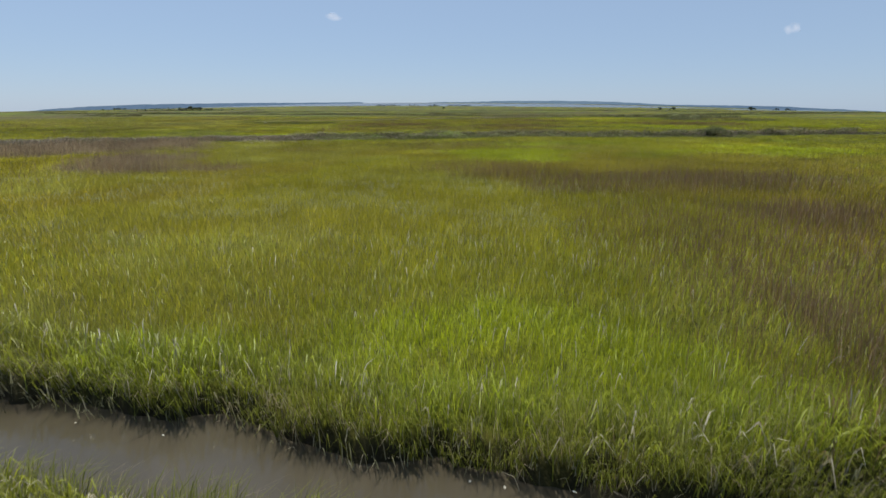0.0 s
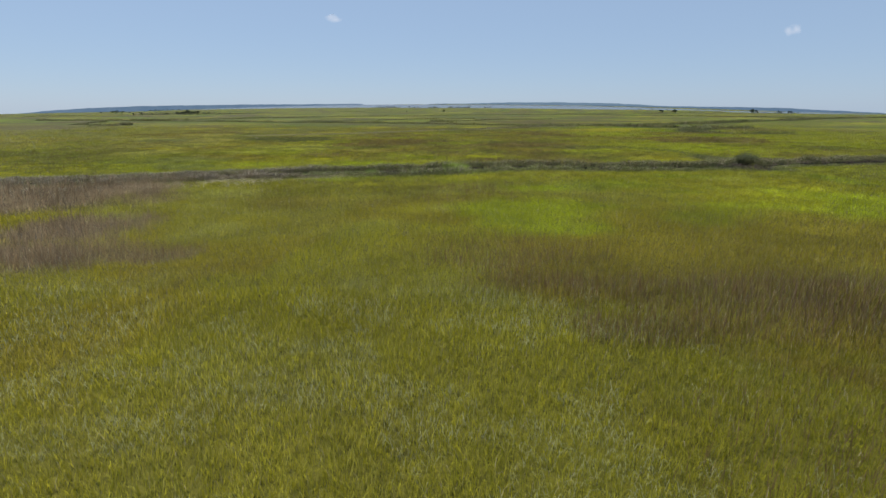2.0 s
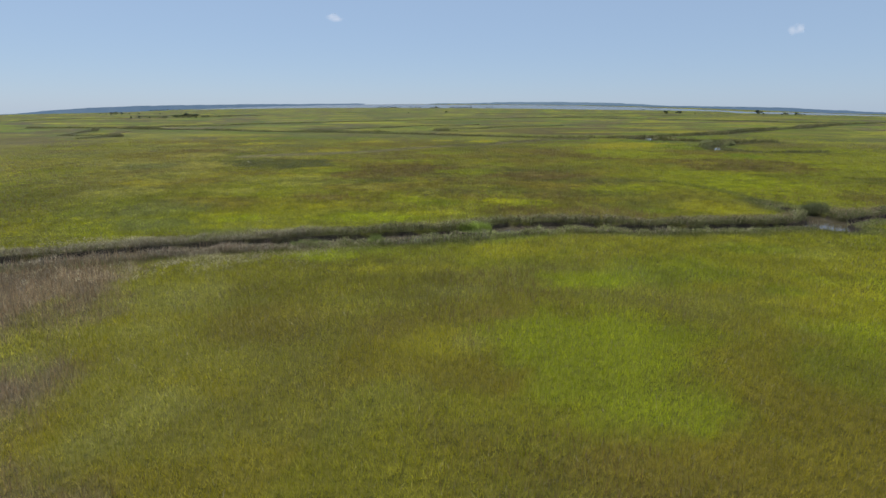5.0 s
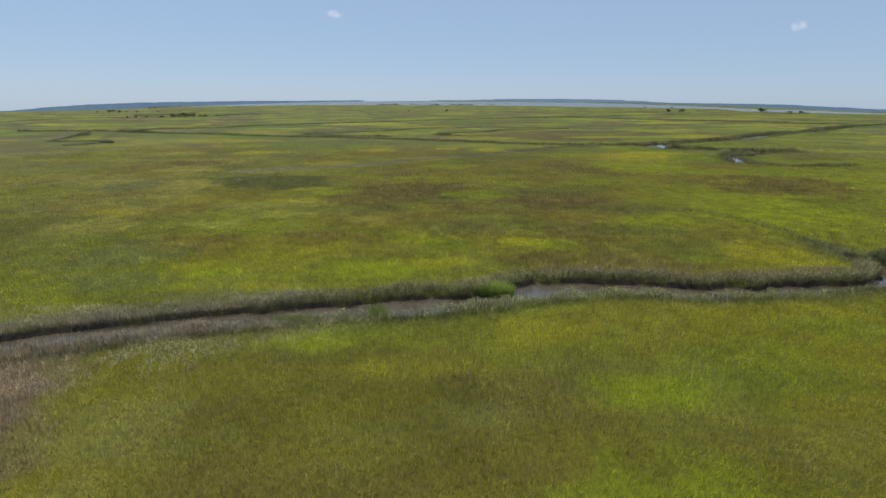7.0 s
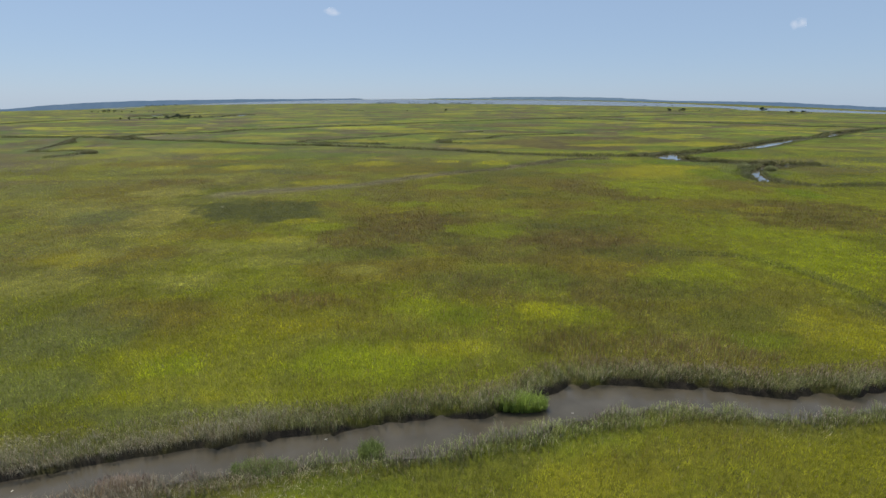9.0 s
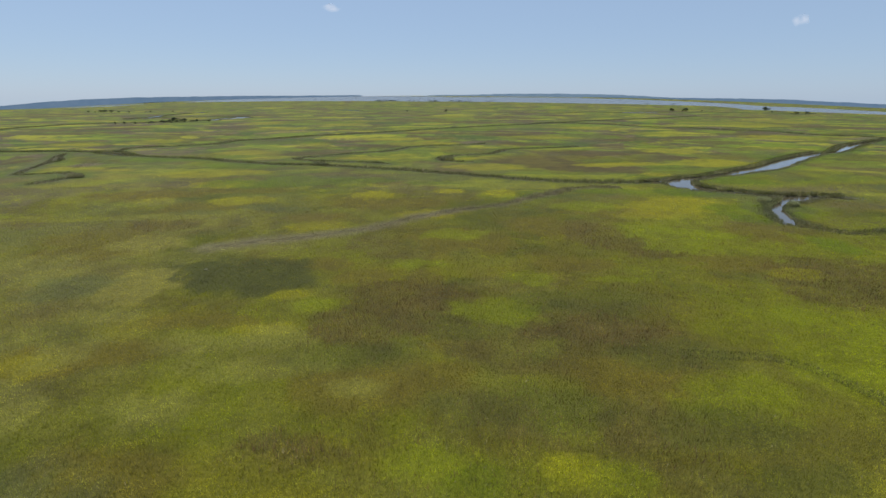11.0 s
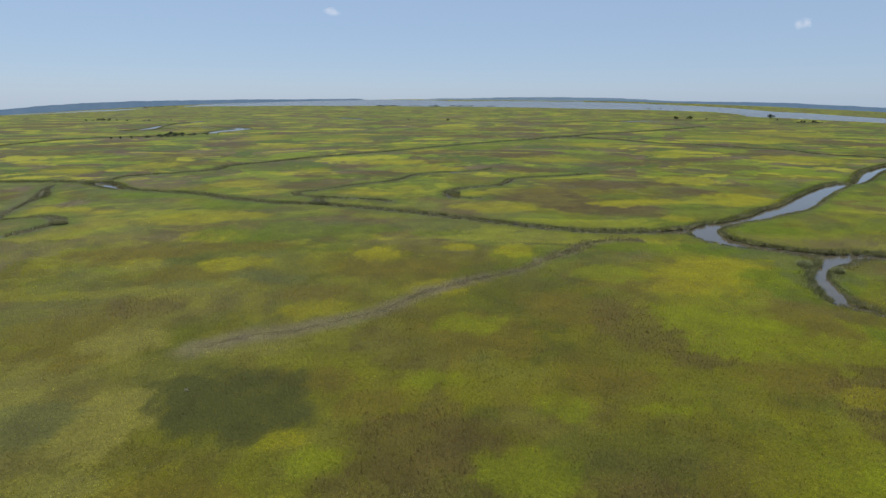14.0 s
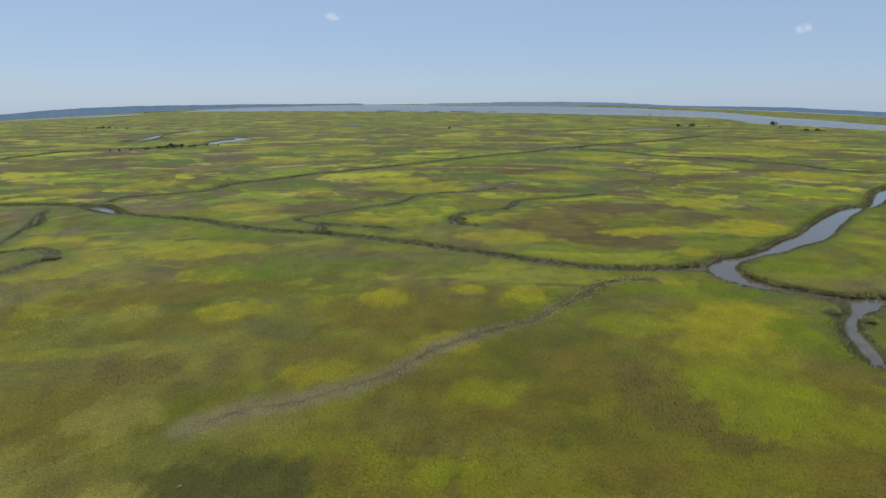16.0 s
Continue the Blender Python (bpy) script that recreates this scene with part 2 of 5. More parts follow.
def shore(x, y, reach=12.0):
    """Distance to the nearest water's edge, below 0 on the water; at most reach."""
    bearing, off = np.degrees(np.arctan2(x, y + 12)), np.hypot(x, y + 12)
    wander = (fbm(x, y, 160, 54) - 0.5) * 70
    wide = np.maximum(np.interp(bearing, RIVER_BEARING, RIVER_NEAR) - off, off - np.interp(bearing, RIVER_BEARING, RIVER_FAR)) + wander
    sound = np.maximum(np.maximum(4420 - off, off - 4800), 60 * np.abs(bearing - 6) - 480)  # a second arm behind the far bank
    best = np.minimum(reach, np.where(off < 900, reach, np.minimum(wide, sound)))
    for line in CREEKS:
        wide = line[:, 2].max() + reach
        near = np.nonzero((x > line[:, 0].min() - wide) & (x < line[:, 0].max() + wide) & (y > line[:, 1].min() - wide) & (y < line[:, 1].max() + wide))[0]
        for part_ in np.array_split(near, max(1, len(near) // 40000)):
            if not len(part_):
                continue
            px, py = x[part_], y[part_]
            low = best[part_]
            for k in range(0, len(line) - 1, 6):
                seg = line[k:k + 7]
                m = seg[:, 2].max() + reach
                sel = np.nonzero((px > seg[:, 0].min() - m) & (px < seg[:, 0].max() + m) & (py > seg[:, 1].min() - m) & (py < seg[:, 1].max() + m))[0]
                if not len(sel):
                    continue
                qx, qy = px[sel, None], py[sel, None]
                ax, ay, aw = seg[:-1, 0], seg[:-1, 1], seg[:-1, 2]
                dx, dy, dw = seg[1:, 0] - ax, seg[1:, 1] - ay, seg[1:, 2] - aw
                u = np.clip(((qx - ax) * dx + (qy - ay) * dy) / (dx * dx + dy * dy), 0, 1)
                d = np.hypot(qx - ax - u * dx, qy - ay - u * dy) - aw - u * dw
                low[sel] = np.minimum(low[sel], d.min(axis=1))
            best[part_] = low
    ragged = (fbm(x, y, 2.2, 50) - 0.5) * 2.0 + (fbm(x, y, 9.0, 51) - 0.5) * 1.6
    return best + ragged * smooth(0, 25, y) + ((fbm(x, y, 0.9, 52) - 0.5) * 1.0 + (fbm(x, y, 2.3, 53) - 0.5) * 1.1) * (1 - smooth(0, 25, y))


# ---- where each kind of grass stands: x, y, half width, half depth ----
YELLOW = [(-3, 64, 3.2, 2.9), (34, 72, 8.0, 6.3), (45, 78, 3.4, 3.5), (-8, 82, 6.8, 1.8), (5, 90, 6.1, 4.4), (-28, 102, 1.6, 1.0), (-5, 112, 6.5, 2.2), (43, 117, 8.2, 8.5), (-23, 118, 3.6, 2.0),
          (7, 123, 4.3, 3.1), (-71, 146, 6.8, 4.7), (-39, 160, 7.2, 2.9), (-39, 177, 4.9, 3.1), (75, 190, 8.4, 4.5), (-46, 236, 11.6, 7.6), (-13, 254, 10.8, 7.8), (66, 255, 17.3, 9.4), (89, 270, 28.0, 18.3),
          (-86, 278, 13.4, 8.1), (-119, 278, 9.4, 6.4), (-84, 281, 11.8, 7.1), (-36, 291, 11.6, 9.0), (18, 296, 9.3, 9.4), (-4, 301, 8.0, 6.5)]
YELLOW_B = [(-47, 317, 12.1, 6.7), (-110, 319, 17.5, 11.4), (105, 351, 9.9, 8.9), (-139, 352, 25.5, 13.5), (-112, 359, 17.5, 10.7), (-185, 368, 9.9, 6.3), (-217, 371, 23.4, 15.5), (15, 381, 24.0, 16.6), (87, 390, 16.0, 10.4),
            (111, 396, 21.7, 10.7), (164, 401, 25.7, 22.1), (6, 422, 11.8, 14.4), (-53, 425, 23.8, 11.0), (-34, 446, 12.6, 14.5), (-149, 462, 25.5, 20.4), (164, 477, 23.0, 22.1), (-318, 529, 23.7, 19.0), (-119, 536, 18.5, 16.3),
            (-24, 539, 31.8, 26.4), (-266, 563, 27.1, 29.4), (-382, 585, 18.0, 16.2), (-57, 594, 35.7, 24.9), (97, 608, 49.0, 26.4), (339, 620, 50.8, 37.0)]
YELLOW_C = [(229, 669, 27.6, 27.6), (-39, 733, 41.7, 47.3), (-207, 753, 47.3, 43.2), (170, 783, 49.3, 47.3), (-143, 860, 50.2, 48.6), (449, 868, 56.6, 60.2), (-278, 909, 48.9, 55.1), (432, 942, 61.9, 69.0), (560, 991, 66.8, 68.0),
            (-597, 999, 45.5, 41.6), (-474, 1077, 54.5, 48.6), (5, 1148, 62.4, 69.0)]
BROWN = [(9.7, 11.7, 0.9, 4.0), (18.3, 25.9, 3.5, 3.2), (9.9, 34.5, 4.8, 1.9), (19.6, 38.3, 10.2, 4.8), (7.2, 39.4, 2.1, 1.5), (4.6, 41.3, 4.2, 2.1), (2.5, 45.5, 4.6, 2.1), (4.0, 48.5, 6.5, 4.3), (-1, 68, 3.4, 4.4),
         (4, 78, 7.5, 5.5), (25, 109, 8.3, 2.3), (13, 109, 8.3, 2.0), (19, 111, 11.8, 4.7), (8, 113, 5.9, 3.7), (-25, 127, 7.2, 3.5), (21, 160, 12.4, 8.2), (-20, 162, 12.5, 10.2), (-15, 177, 14.8, 10.8),
         (73, 180, 9.5, 12.2), (87, 185, 18.8, 21.4), (49, 213, 13.3, 11.2), (39, 227, 12.7, 14.5), (-96, 238, 12.8, 7.1), (-97, 239, 15.5, 9.4)]
BROWN_B = [(89, 372, 20.6, 19.5), (63, 381, 20.6, 19.4), (47, 408, 33.7, 23.1), (-272, 428, 6.4, 40.8), (150, 430, 16.1, 15.2), (-97, 454, 38.7, 19.5), (99, 460, 30.7, 18.0), (145, 473, 20.4, 21.6), (-156, 482, 20.9, 12.6),
           (-109, 505, 19.6, 22.6), (-50, 512, 29.9, 17.5), (133, 514, 22.6, 17.7), (68, 538, 31.8, 19.8), (-92, 554, 27.5, 17.6), (234, 554, 33.2, 24.8), (151, 579, 29.0, 19.6), (192, 594, 23.9, 25.0), (-46, 594, 41.7, 29.1),
           (246, 613, 31.2, 27.0), (-310, 621, 31.8, 27.8), (-274, 649, 40.1, 25.7), (71, 650, 46.3, 30.8), (344, 671, 41.9, 27.9), (-426, 677, 42.8, 28.5)]
BROWN_C = [(-22, 683, 35.0, 28.7), (-250, 759, 40.0, 29.5), (-429, 760, 48.9, 29.7), (517, 829, 54.5, 45.7), (44, 931, 49.7, 46.3), (-54, 999, 75.1, 67.5), (249, 1011, 54.9, 55.8), (108, 1102, 71.8, 67.1), (596, 1170, 80.6, 69.0),
           (243, 1237, 68.2, 69.0), (-876, 1247, 92.5, 69.0), (-412, 1252, 70.5, 69.0), (-120, 1339, 88.6, 69.0), (-935, 1400, 124.5, 69.0), (619, 1634, 96.9, 69.0), (-893, 1858, 141.5, 69.0), (-434, 2209, 89.5, 69.0)]
GREY = [(-30, 99, 11.4, 2.2), (-45, 104, 7.5, 4.2), (-52, 115, 9.1, 8.8), (-87, 180, 8.9, 8.7), (-92, 257, 11.8, 4.5), (107, 260, 5.0, 10.4), (-64, 262, 11.2, 4.8), (123, 265, 6.2, 11.0), (-74, 267, 8.4, 5.1),
        (117, 278, 8.9, 8.1), (113, 290, 16.5, 5.9), (107, 300, 12.5, 5.1), (-15, 340, 23.6, 12.2), (-200, 341, 20.8, 12.3), (-62, 344, 12.0, 7.4), (-222, 432, 18.3, 13.4)]
LUSH = [(23, 60, 3.9, 3.6), (28, 75, 2.6, 2.0), (21, 81, 8.7, 6.0), (55, 87, 2.3, 6.3), (-14, 90, 5.8, 2.0), (34, 90, 5.9, 3.2), (31, 114, 4.5, 2.8), (-3, 121, 4.2, 3.4), (102, 213, 5.8, 11.2),
        (97, 256, 9.3, 17.9), (110, 261, 20.1, 15.0), (102, 296, 19.5, 11.1), (66, 301, 21.1, 9.4), (-10, 323, 16.5, 7.1), (-78, 328, 42.1, 20.3), (-44, 331, 17.1, 9.5), (139, 331, 17.1, 13.3), (120, 381, 13.8, 9.7),
        (-122, 388, 28.2, 17.4), (-192, 420, 31.4, 16.1), (212, 440, 14.5, 28.1), (-211, 513, 35.3, 14.7), (-159, 555, 49.6, 24.8), (150, 625, 31.7, 37.5)]
LUSH_B = [(18, 750, 70.1, 42.8), (111, 817, 77.5, 34.7), (-208, 936, 60.3, 58.7), (-385, 941, 72.2, 36.0), (416, 982, 64.8, 52.8), (-143, 1605, 107.9, 69.0)]
LIME = [(5.0, 8.9, 2.4, 1.4), (1.3, 9.3, 3.5, 1.1), (-5.6, 10.5, 2.9, 1.4), (-1.7, 10.7, 1.6, 1.1), (4.3, 10.8, 2.2, 1.9), (0.7, 12.3, 4.0, 1.8), (10.3, 55.5, 3.7, 2.8), (6.9, 59.4, 5.9, 5.4), (7, 60, 4.2, 2.2),
        (11, 61, 3.0, 2.1), (9, 65, 7.9, 6.8), (41, 69, 13.7, 9.6), (11, 78, 5.6, 3.1), (-17, 87, 4.3, 2.1), (4, 98, 8.9, 5.3), (-34, 108, 3.5, 3.0), (-14, 109, 8.9, 4.3), (10, 122, 6.8, 3.5),
        (-9, 124, 6.1, 4.2), (33, 137, 9.7, 7.0), (63, 149, 18.4, 14.0), (60, 165, 6.6, 5.0), (4, 168, 9.9, 7.7), (-32, 171, 5.6, 4.6)]
LIME_B = [(33, 186, 7.4, 2.4), (13, 187, 6.5, 5.5), (-15, 198, 8.9, 4.5), (56, 214, 8.8, 7.5), (69, 224, 12.5, 8.6), (-3, 226, 10.9, 7.8), (58, 228, 15.4, 13.9), (46, 267, 15.7, 11.3), (15, 290, 10.6, 7.8),
          (144, 323, 24.8, 12.5), (140, 348, 21.4, 8.8), (-40, 359, 19.0, 9.4), (195, 381, 24.2, 11.1), (232, 423, 19.8, 25.5)]
OLIVE = [(-7, 67, 3.2, 2.6), (-17, 68, 4.8, 3.9), (3, 68, 3.2, 3.9), (-45, 122, 10.9, 5.6), (-19, 140, 11.6, 7.5), (-8, 143, 7.6, 5.8), (21, 143, 9.8, 7.3), (-69, 148, 12.7, 5.7), (-60, 152, 10.3, 4.4),
         (-53, 163, 16.0, 4.2), (-25, 187, 8.1, 6.1), (26, 198, 13.4, 6.0), (-37, 198, 10.4, 6.0), (65, 198, 13.4, 7.5), (-100, 207, 14.3, 8.5), (-1, 221, 16.8, 13.8), (-106, 221, 16.1, 12.5), (88, 228, 11.4, 14.0),
         (25, 237, 17.4, 13.9), (-50, 249, 13.2, 7.5), (54, 257, 23.6, 8.2), (-96, 266, 20.5, 11.4), (-26, 275, 26.1, 12.2), (-131, 291, 22.5, 11.8)]
OLIVE_B = [(-91, 302, 22.6, 10.3), (62, 430, 36.2, 15.1), (190, 439, 24.8, 18.0), (17, 477, 32.0, 24.5)]
DARK = [(-52, 189, 18.3, 14.6)]
STRAW_SPOTS = [(-73, 183, 8.5, 14.1), (-89, 216, 10.5, 10.1)]
PALE = [(-11.0, 13.3, 1.1, 1.3), (-10.7, 17.9, 1.7, 0.7), (-7.3, 19.8, 2.1, 1.2), (-12.6, 20.7, 1.7, 1.1), (-26.1, 33.6, 2.3, 2.4), (-3.5, 38.9, 1.0, 0.8), (-5.5, 40.7, 1.7, 1.5), (-20.8, 52.5, 1.8, 1.7), (-19.3, 56.0, 2.9, 2.6),
        (-31, 60, 2.9, 2.1), (-1, 64, 1.4, 1.4), (-26, 67, 2.4, 2.1), (-26, 72, 4.3, 3.1), (-2, 75, 3.4, 2.2), (-26, 75, 3.9, 3.1), (-68, 134, 8.8, 7.3), (-45, 135, 7.4, 4.8), (-19, 140, 5.3, 3.5),
        (-36, 146, 12.1, 4.4), (-67, 151, 5.1, 7.2), (-47, 154, 10.6, 4.4), (-37, 157, 8.8, 5.3), (-68, 165, 6.6, 3.6), (-100, 188, 11.4, 8.1)]
PALE_B = [(-105, 199, 9.0, 8.3), (-57, 215, 11.8, 7.6), (-117, 276, 9.1, 6.8)]
DEEP = [(33, 120, 7.4, 4.1), (28, 131, 10.4, 5.5), (4, 135, 11.9, 6.0), (29, 150, 13.8, 5.0), (-22, 150, 13.8, 5.7), (22, 173, 14.2, 9.5)]
PURPLE = [(-24.2, 48.2, 3.4, 2.5), (-28.0, 47.6, 6.0, 3.6), (-21.5, 47.4, 3.6, 2.2), (-31.0, 55.0, 5.5, 5.7), (-49, 72, 14.6, 13.1), (-39, 74, 1.9, 3.9), (-42, 74, 8.9, 8.8), (-46, 75, 4.5, 5.0), (-43, 81, 6.5, 3.8), (-41, 85, 6.5, 2.0), (-34, 90, 7.7, 2.2),
          (-196, 329, 9.1, 5.6), (-201, 351, 4.6, 8.9), (-239, 371, 5.0, 12.9), (-249, 389, 6.1, 14.7), (-220, 392, 8.6, 9.0), (-258, 409, 5.7, 15.1), (-264, 427, 5.2, 15.0)]
LIME_TINT, YELLOW_TINT, BROWN_TINT = (0.202, 0.236, 0.008), (0.275, 0.262, 0.012), (0.122, 0.100, 0.027)
KINDS = [("olive", OLIVE + OLIVE_B, (0.158, 0.140, 0.018)), ("brown", BROWN + BROWN_B + BROWN_C, BROWN_TINT), ("lime", LIME + LIME_B, LIME_TINT), ("yellow", YELLOW + YELLOW_B + YELLOW_C, YELLOW_TINT),
         ("lush", LUSH + LUSH_B, (0.126, 0.176, 0.006)), ("purple", PURPLE, (0.186, 0.142, 0.092)), ("pale", PALE + PALE_B, (0.228, 0.228, 0.048)), ("straw", STRAW_SPOTS, (0.232, 0.222, 0.044)),
         ("grey", GREY, (0.120, 0.136, 0.042)), ("deep", DEEP, (0.092, 0.110, 0.018)), ("dark", DARK, (0.084, 0.092, 0.018))]
GREEN = np.array((0.148, 0.152, 0.011))
OLIVE = np.array((0.186, 0.157, 0.013))


def mosaic(x, y, size, seed):
    """Ragged patches: noise bent by broader noise."""
    bx, by = (fbm(x, y, size * 0.7, seed + 1) - 0.5) * size * 0.9, (fbm(x, y, size * 0.7, seed + 2) - 0.5) * size * 0.9
    return fbm(x + bx, y + by, size, seed, 4)


def within(x, y, spots, seed=0):
    """How far inside the nearest of some oval patches a spot lies, 0 to 1, with a ragged rim."""
    amount = np.zeros(len(x))
    crisp = 0.12 * smooth(60, 110, y) + 0.24 * smooth(110, 190, y)
    for k, (cx, cy, rx, ry) in enumerate(spots):
        near = np.nonzero((np.abs(x - cx) < rx * 1.9) & (np.abs(y - cy) < ry * 1.9))[0]
        if not len(near):
            continue
        px, py, r = x[near], y[near], 0.55 * math.sqrt(rx * ry) + 0.3
        bx, by = (fbm(px, py, r, seed + 3 * k) - 0.5) * 0.9, (fbm(px, py, r, seed + 3 * k + 1) - 0.5) * 0.9
        q = np.hypot((px - cx) / rx + bx, (py - cy) / ry + by) + (fbm(px, py, 0.22 * r + 0.4, seed + 3 * k + 2, 2) - 0.5) * 0.5
        amount[near] = np.maximum(amount[near], 1 - smooth(0.42 + crisp[near], 1.38 - crisp[near], q))
    return amount


def tint(x, y):
    """Base colour of the standing grass, and how brown it is."""
    c = np.repeat(GREEN[None], len(x), 0)
    c = c + (OLIVE - GREEN) * (smooth(9, 24, y + 0.25 * x) * (1 - smooth(42, 95, y)))[:, None]
    c = c + (np.array((0.150, 0.126, 0.030)) - c) * (0.45 * smooth(450, 1100, y))[:, None]
    brown = np.zeros(len(x))

    def lay(colour, amount):
        c[:] = c * (1 - amount[:, None]) + np.array(colour) * amount[:, None]

    calm = 0.2 + 0.8 * smooth(85, 125, y)
    b = smooth(0.515, 0.575, mosaic(x, y, 45, 140)) * 0.3 * calm
    lay(BROWN_TINT, b)
    brown = np.maximum(brown, b)
    lay((0.140, 0.108, 0.048), smooth(0.54, 0.60, mosaic(x, y, 30, 150)) * 0.25 * calm)
    lay((0.090, 0.112, 0.012), smooth(0.53, 0.59, mosaic(x, y, 34, 160)) * 0.4 * calm)
    lay(LIME_TINT, smooth(0.54, 0.60, mosaic(x, y, 36, 130)) * 0.32)
    lay(YELLOW_TINT, smooth(0.55, 0.61, mosaic(x, y, 28, 110)) * 0.28)
    lay((0.118, 0.102, 0.018), smooth(0.50, 0.66, fbm(x, y, 15, 12)) * 0.36 * calm)
    lay((0.185, 0.190, 0.030), smooth(0.54, 0.70, fbm(x, y, 8, 15)) * 0.40)
    lay((0.245, 0.224, 0.022), 0.5 * smooth(-6, 8, -x) * (1 - smooth(22, 45, y)))
    lay((0.200, 0.222, 0.010), 0.6 * smooth(20, 70, x) * smooth(112, 140, y) * (1 - smooth(320, 420, y)) * smooth(0.35, 0.62, fbm(x, y, 24, 76)))
    lay((0.222, 0.214, 0.058), 0.35 * smooth(15, 90, -x) * smooth(115, 150, y) * (1 - smooth(300, 420, y)) * smooth(0.3, 0.6, fbm(x, y, 22, 75)))
    for k, (name, spots, colour) in enumerate(KINDS):
        amount = within(x, y, spots, 200 + 100 * k)
        amount *= 0.62 + 0.55 * (fbm(x, y, 6, 18) - 0.1) if name not in ("dark", "grey", "deep") else {"dark": 0.85, "grey": 0.6, "deep": 0.4}[name]
        if name == "lush":
            amount *= 0.45 + 0.55 * smooth(90, 180, y)
        if name == "brown":
            amount *= 0.65 + 0.35 * smooth(100, 160, y)
        if name == "yellow":
            amount *= 0.55 + 0.45 * smooth(180, 320, y)
        if name in ("lime", "lush"):
            amount *= 1.15 - 0.35 * smooth(90, 125, y)
        if name == "pale":
            amount *= 0.6
        if name == "purple":
            amount *= 1 + 0.4 * smooth(18, 30, -x)
        if name in ("brown", "purple"):
            amount *= (1 - 0.6 * smooth(44, 50, y) * (1 - smooth(80, 95, y)) * smooth(-34, -22, x)) * (1 + 0.3 * smooth(280, 340, y))
        if name == "lime":
            amount *= 1 - 0.15 * smooth(90, 130, y) * (1 - smooth(300, 400, y))
        lay(colour, np.clip(amount, 0, 0.9) * (0.72 + 0.28 * smooth(280, 360, y) if name == "brown" else 1))
        if name in ("brown", "purple"):
            brown = np.maximum(brown, amount * (1.5 if name == "brown" else 1.2))
        elif name not in ("dark", "deep"):
            brown = brown * (1 - np.clip(amount, 0, 1))
    bend = along(REED_LINE, x + (fbm(x, y, 16, 71) - 0.5) * 5, y + (fbm(x, y, 16, 72) - 0.5) * 5, 8) + (fbm(x, y, 5, 16) - 0.5) * 4
    lay((0.215, 0.195, 0.120), (1 - smooth(1.5, 4.0 + 3.0 * smooth(10, -40, x), bend)) * (0.35 + 0.6 * fbm(x, y, 9, 73)))
    # darker core: shade down in the dry channel, put into the colour
    lay((0.110, 0.100, 0.060), (1 - smooth(1.0, 2.6, bend + 1.0)) * 0.8 * smooth(-35, -5, x))
    plain = np.array((0.158, 0.158, 0.018))
    c = np.maximum(plain + (c - plain) * (1 + 0.18 * smooth(100, 140, y) + 0.15 * smooth(220, 320, y))[:, None], 0.004)
    c[:, 2] *= 1.12 - 0.22 * smooth(70, 140, y)
    c = c * (1 + np.array((0.06, 0.03, 0.0)) * (smooth(105, 130, y) * (1 - smooth(330, 420, y)))[:, None])
    return c, np.clip(brown, 0, 1)


# ---- materials ----
def material(name):
    m = bpy.data.materials.new(name)
    m.use_nodes = True
    nodes, links = m.node_tree.nodes, m.node_tree.links
    return m, nodes, links, nodes["Principled BSDF"]


def noise_node(nodes, links, scale, detail=3.0, rough=0.55, vector=None):
    n = nodes.new("ShaderNodeTexNoise")
    n.inputs["Scale"].default_value, n.inputs["Detail"].default_value, n.inputs["Roughness"].default_value = scale, detail, rough
    if vector is not None:
        links.new(vector, n.inputs["Vector"])
    return n


def mix_node(nodes, links, mode, fac, a, b):
    n = nodes.new("ShaderNodeMix")
    n.data_type, n.blend_type = "RGBA", mode
    for socket, v in ((n.inputs[0], fac), (n.inputs[6], a), (n.inputs[7], b)):
        if isinstance(v, bpy.types.NodeSocket):
            links.new(v, socket)
        else:
            socket.default_value = v
    return n.outputs[2]


def ramp_node(nodes, links, source, stops):
    n = nodes.new("ShaderNodeValToRGB")
    links.new(source, n.inputs[0])
    n.color_ramp.elements[0].position, n.color_ramp.elements[0].color = stops[0][0], (*stops[0][1], 1)
    n.color_ramp.elements[1].position, n.color_ramp.elements[1].color = stops[-1][0], (*stops[-1][1], 1)
    for at, colour in stops[1:-1]:
        n.color_ramp.elements.new(at).color = (*colour, 1)
    return n.outputs[0]


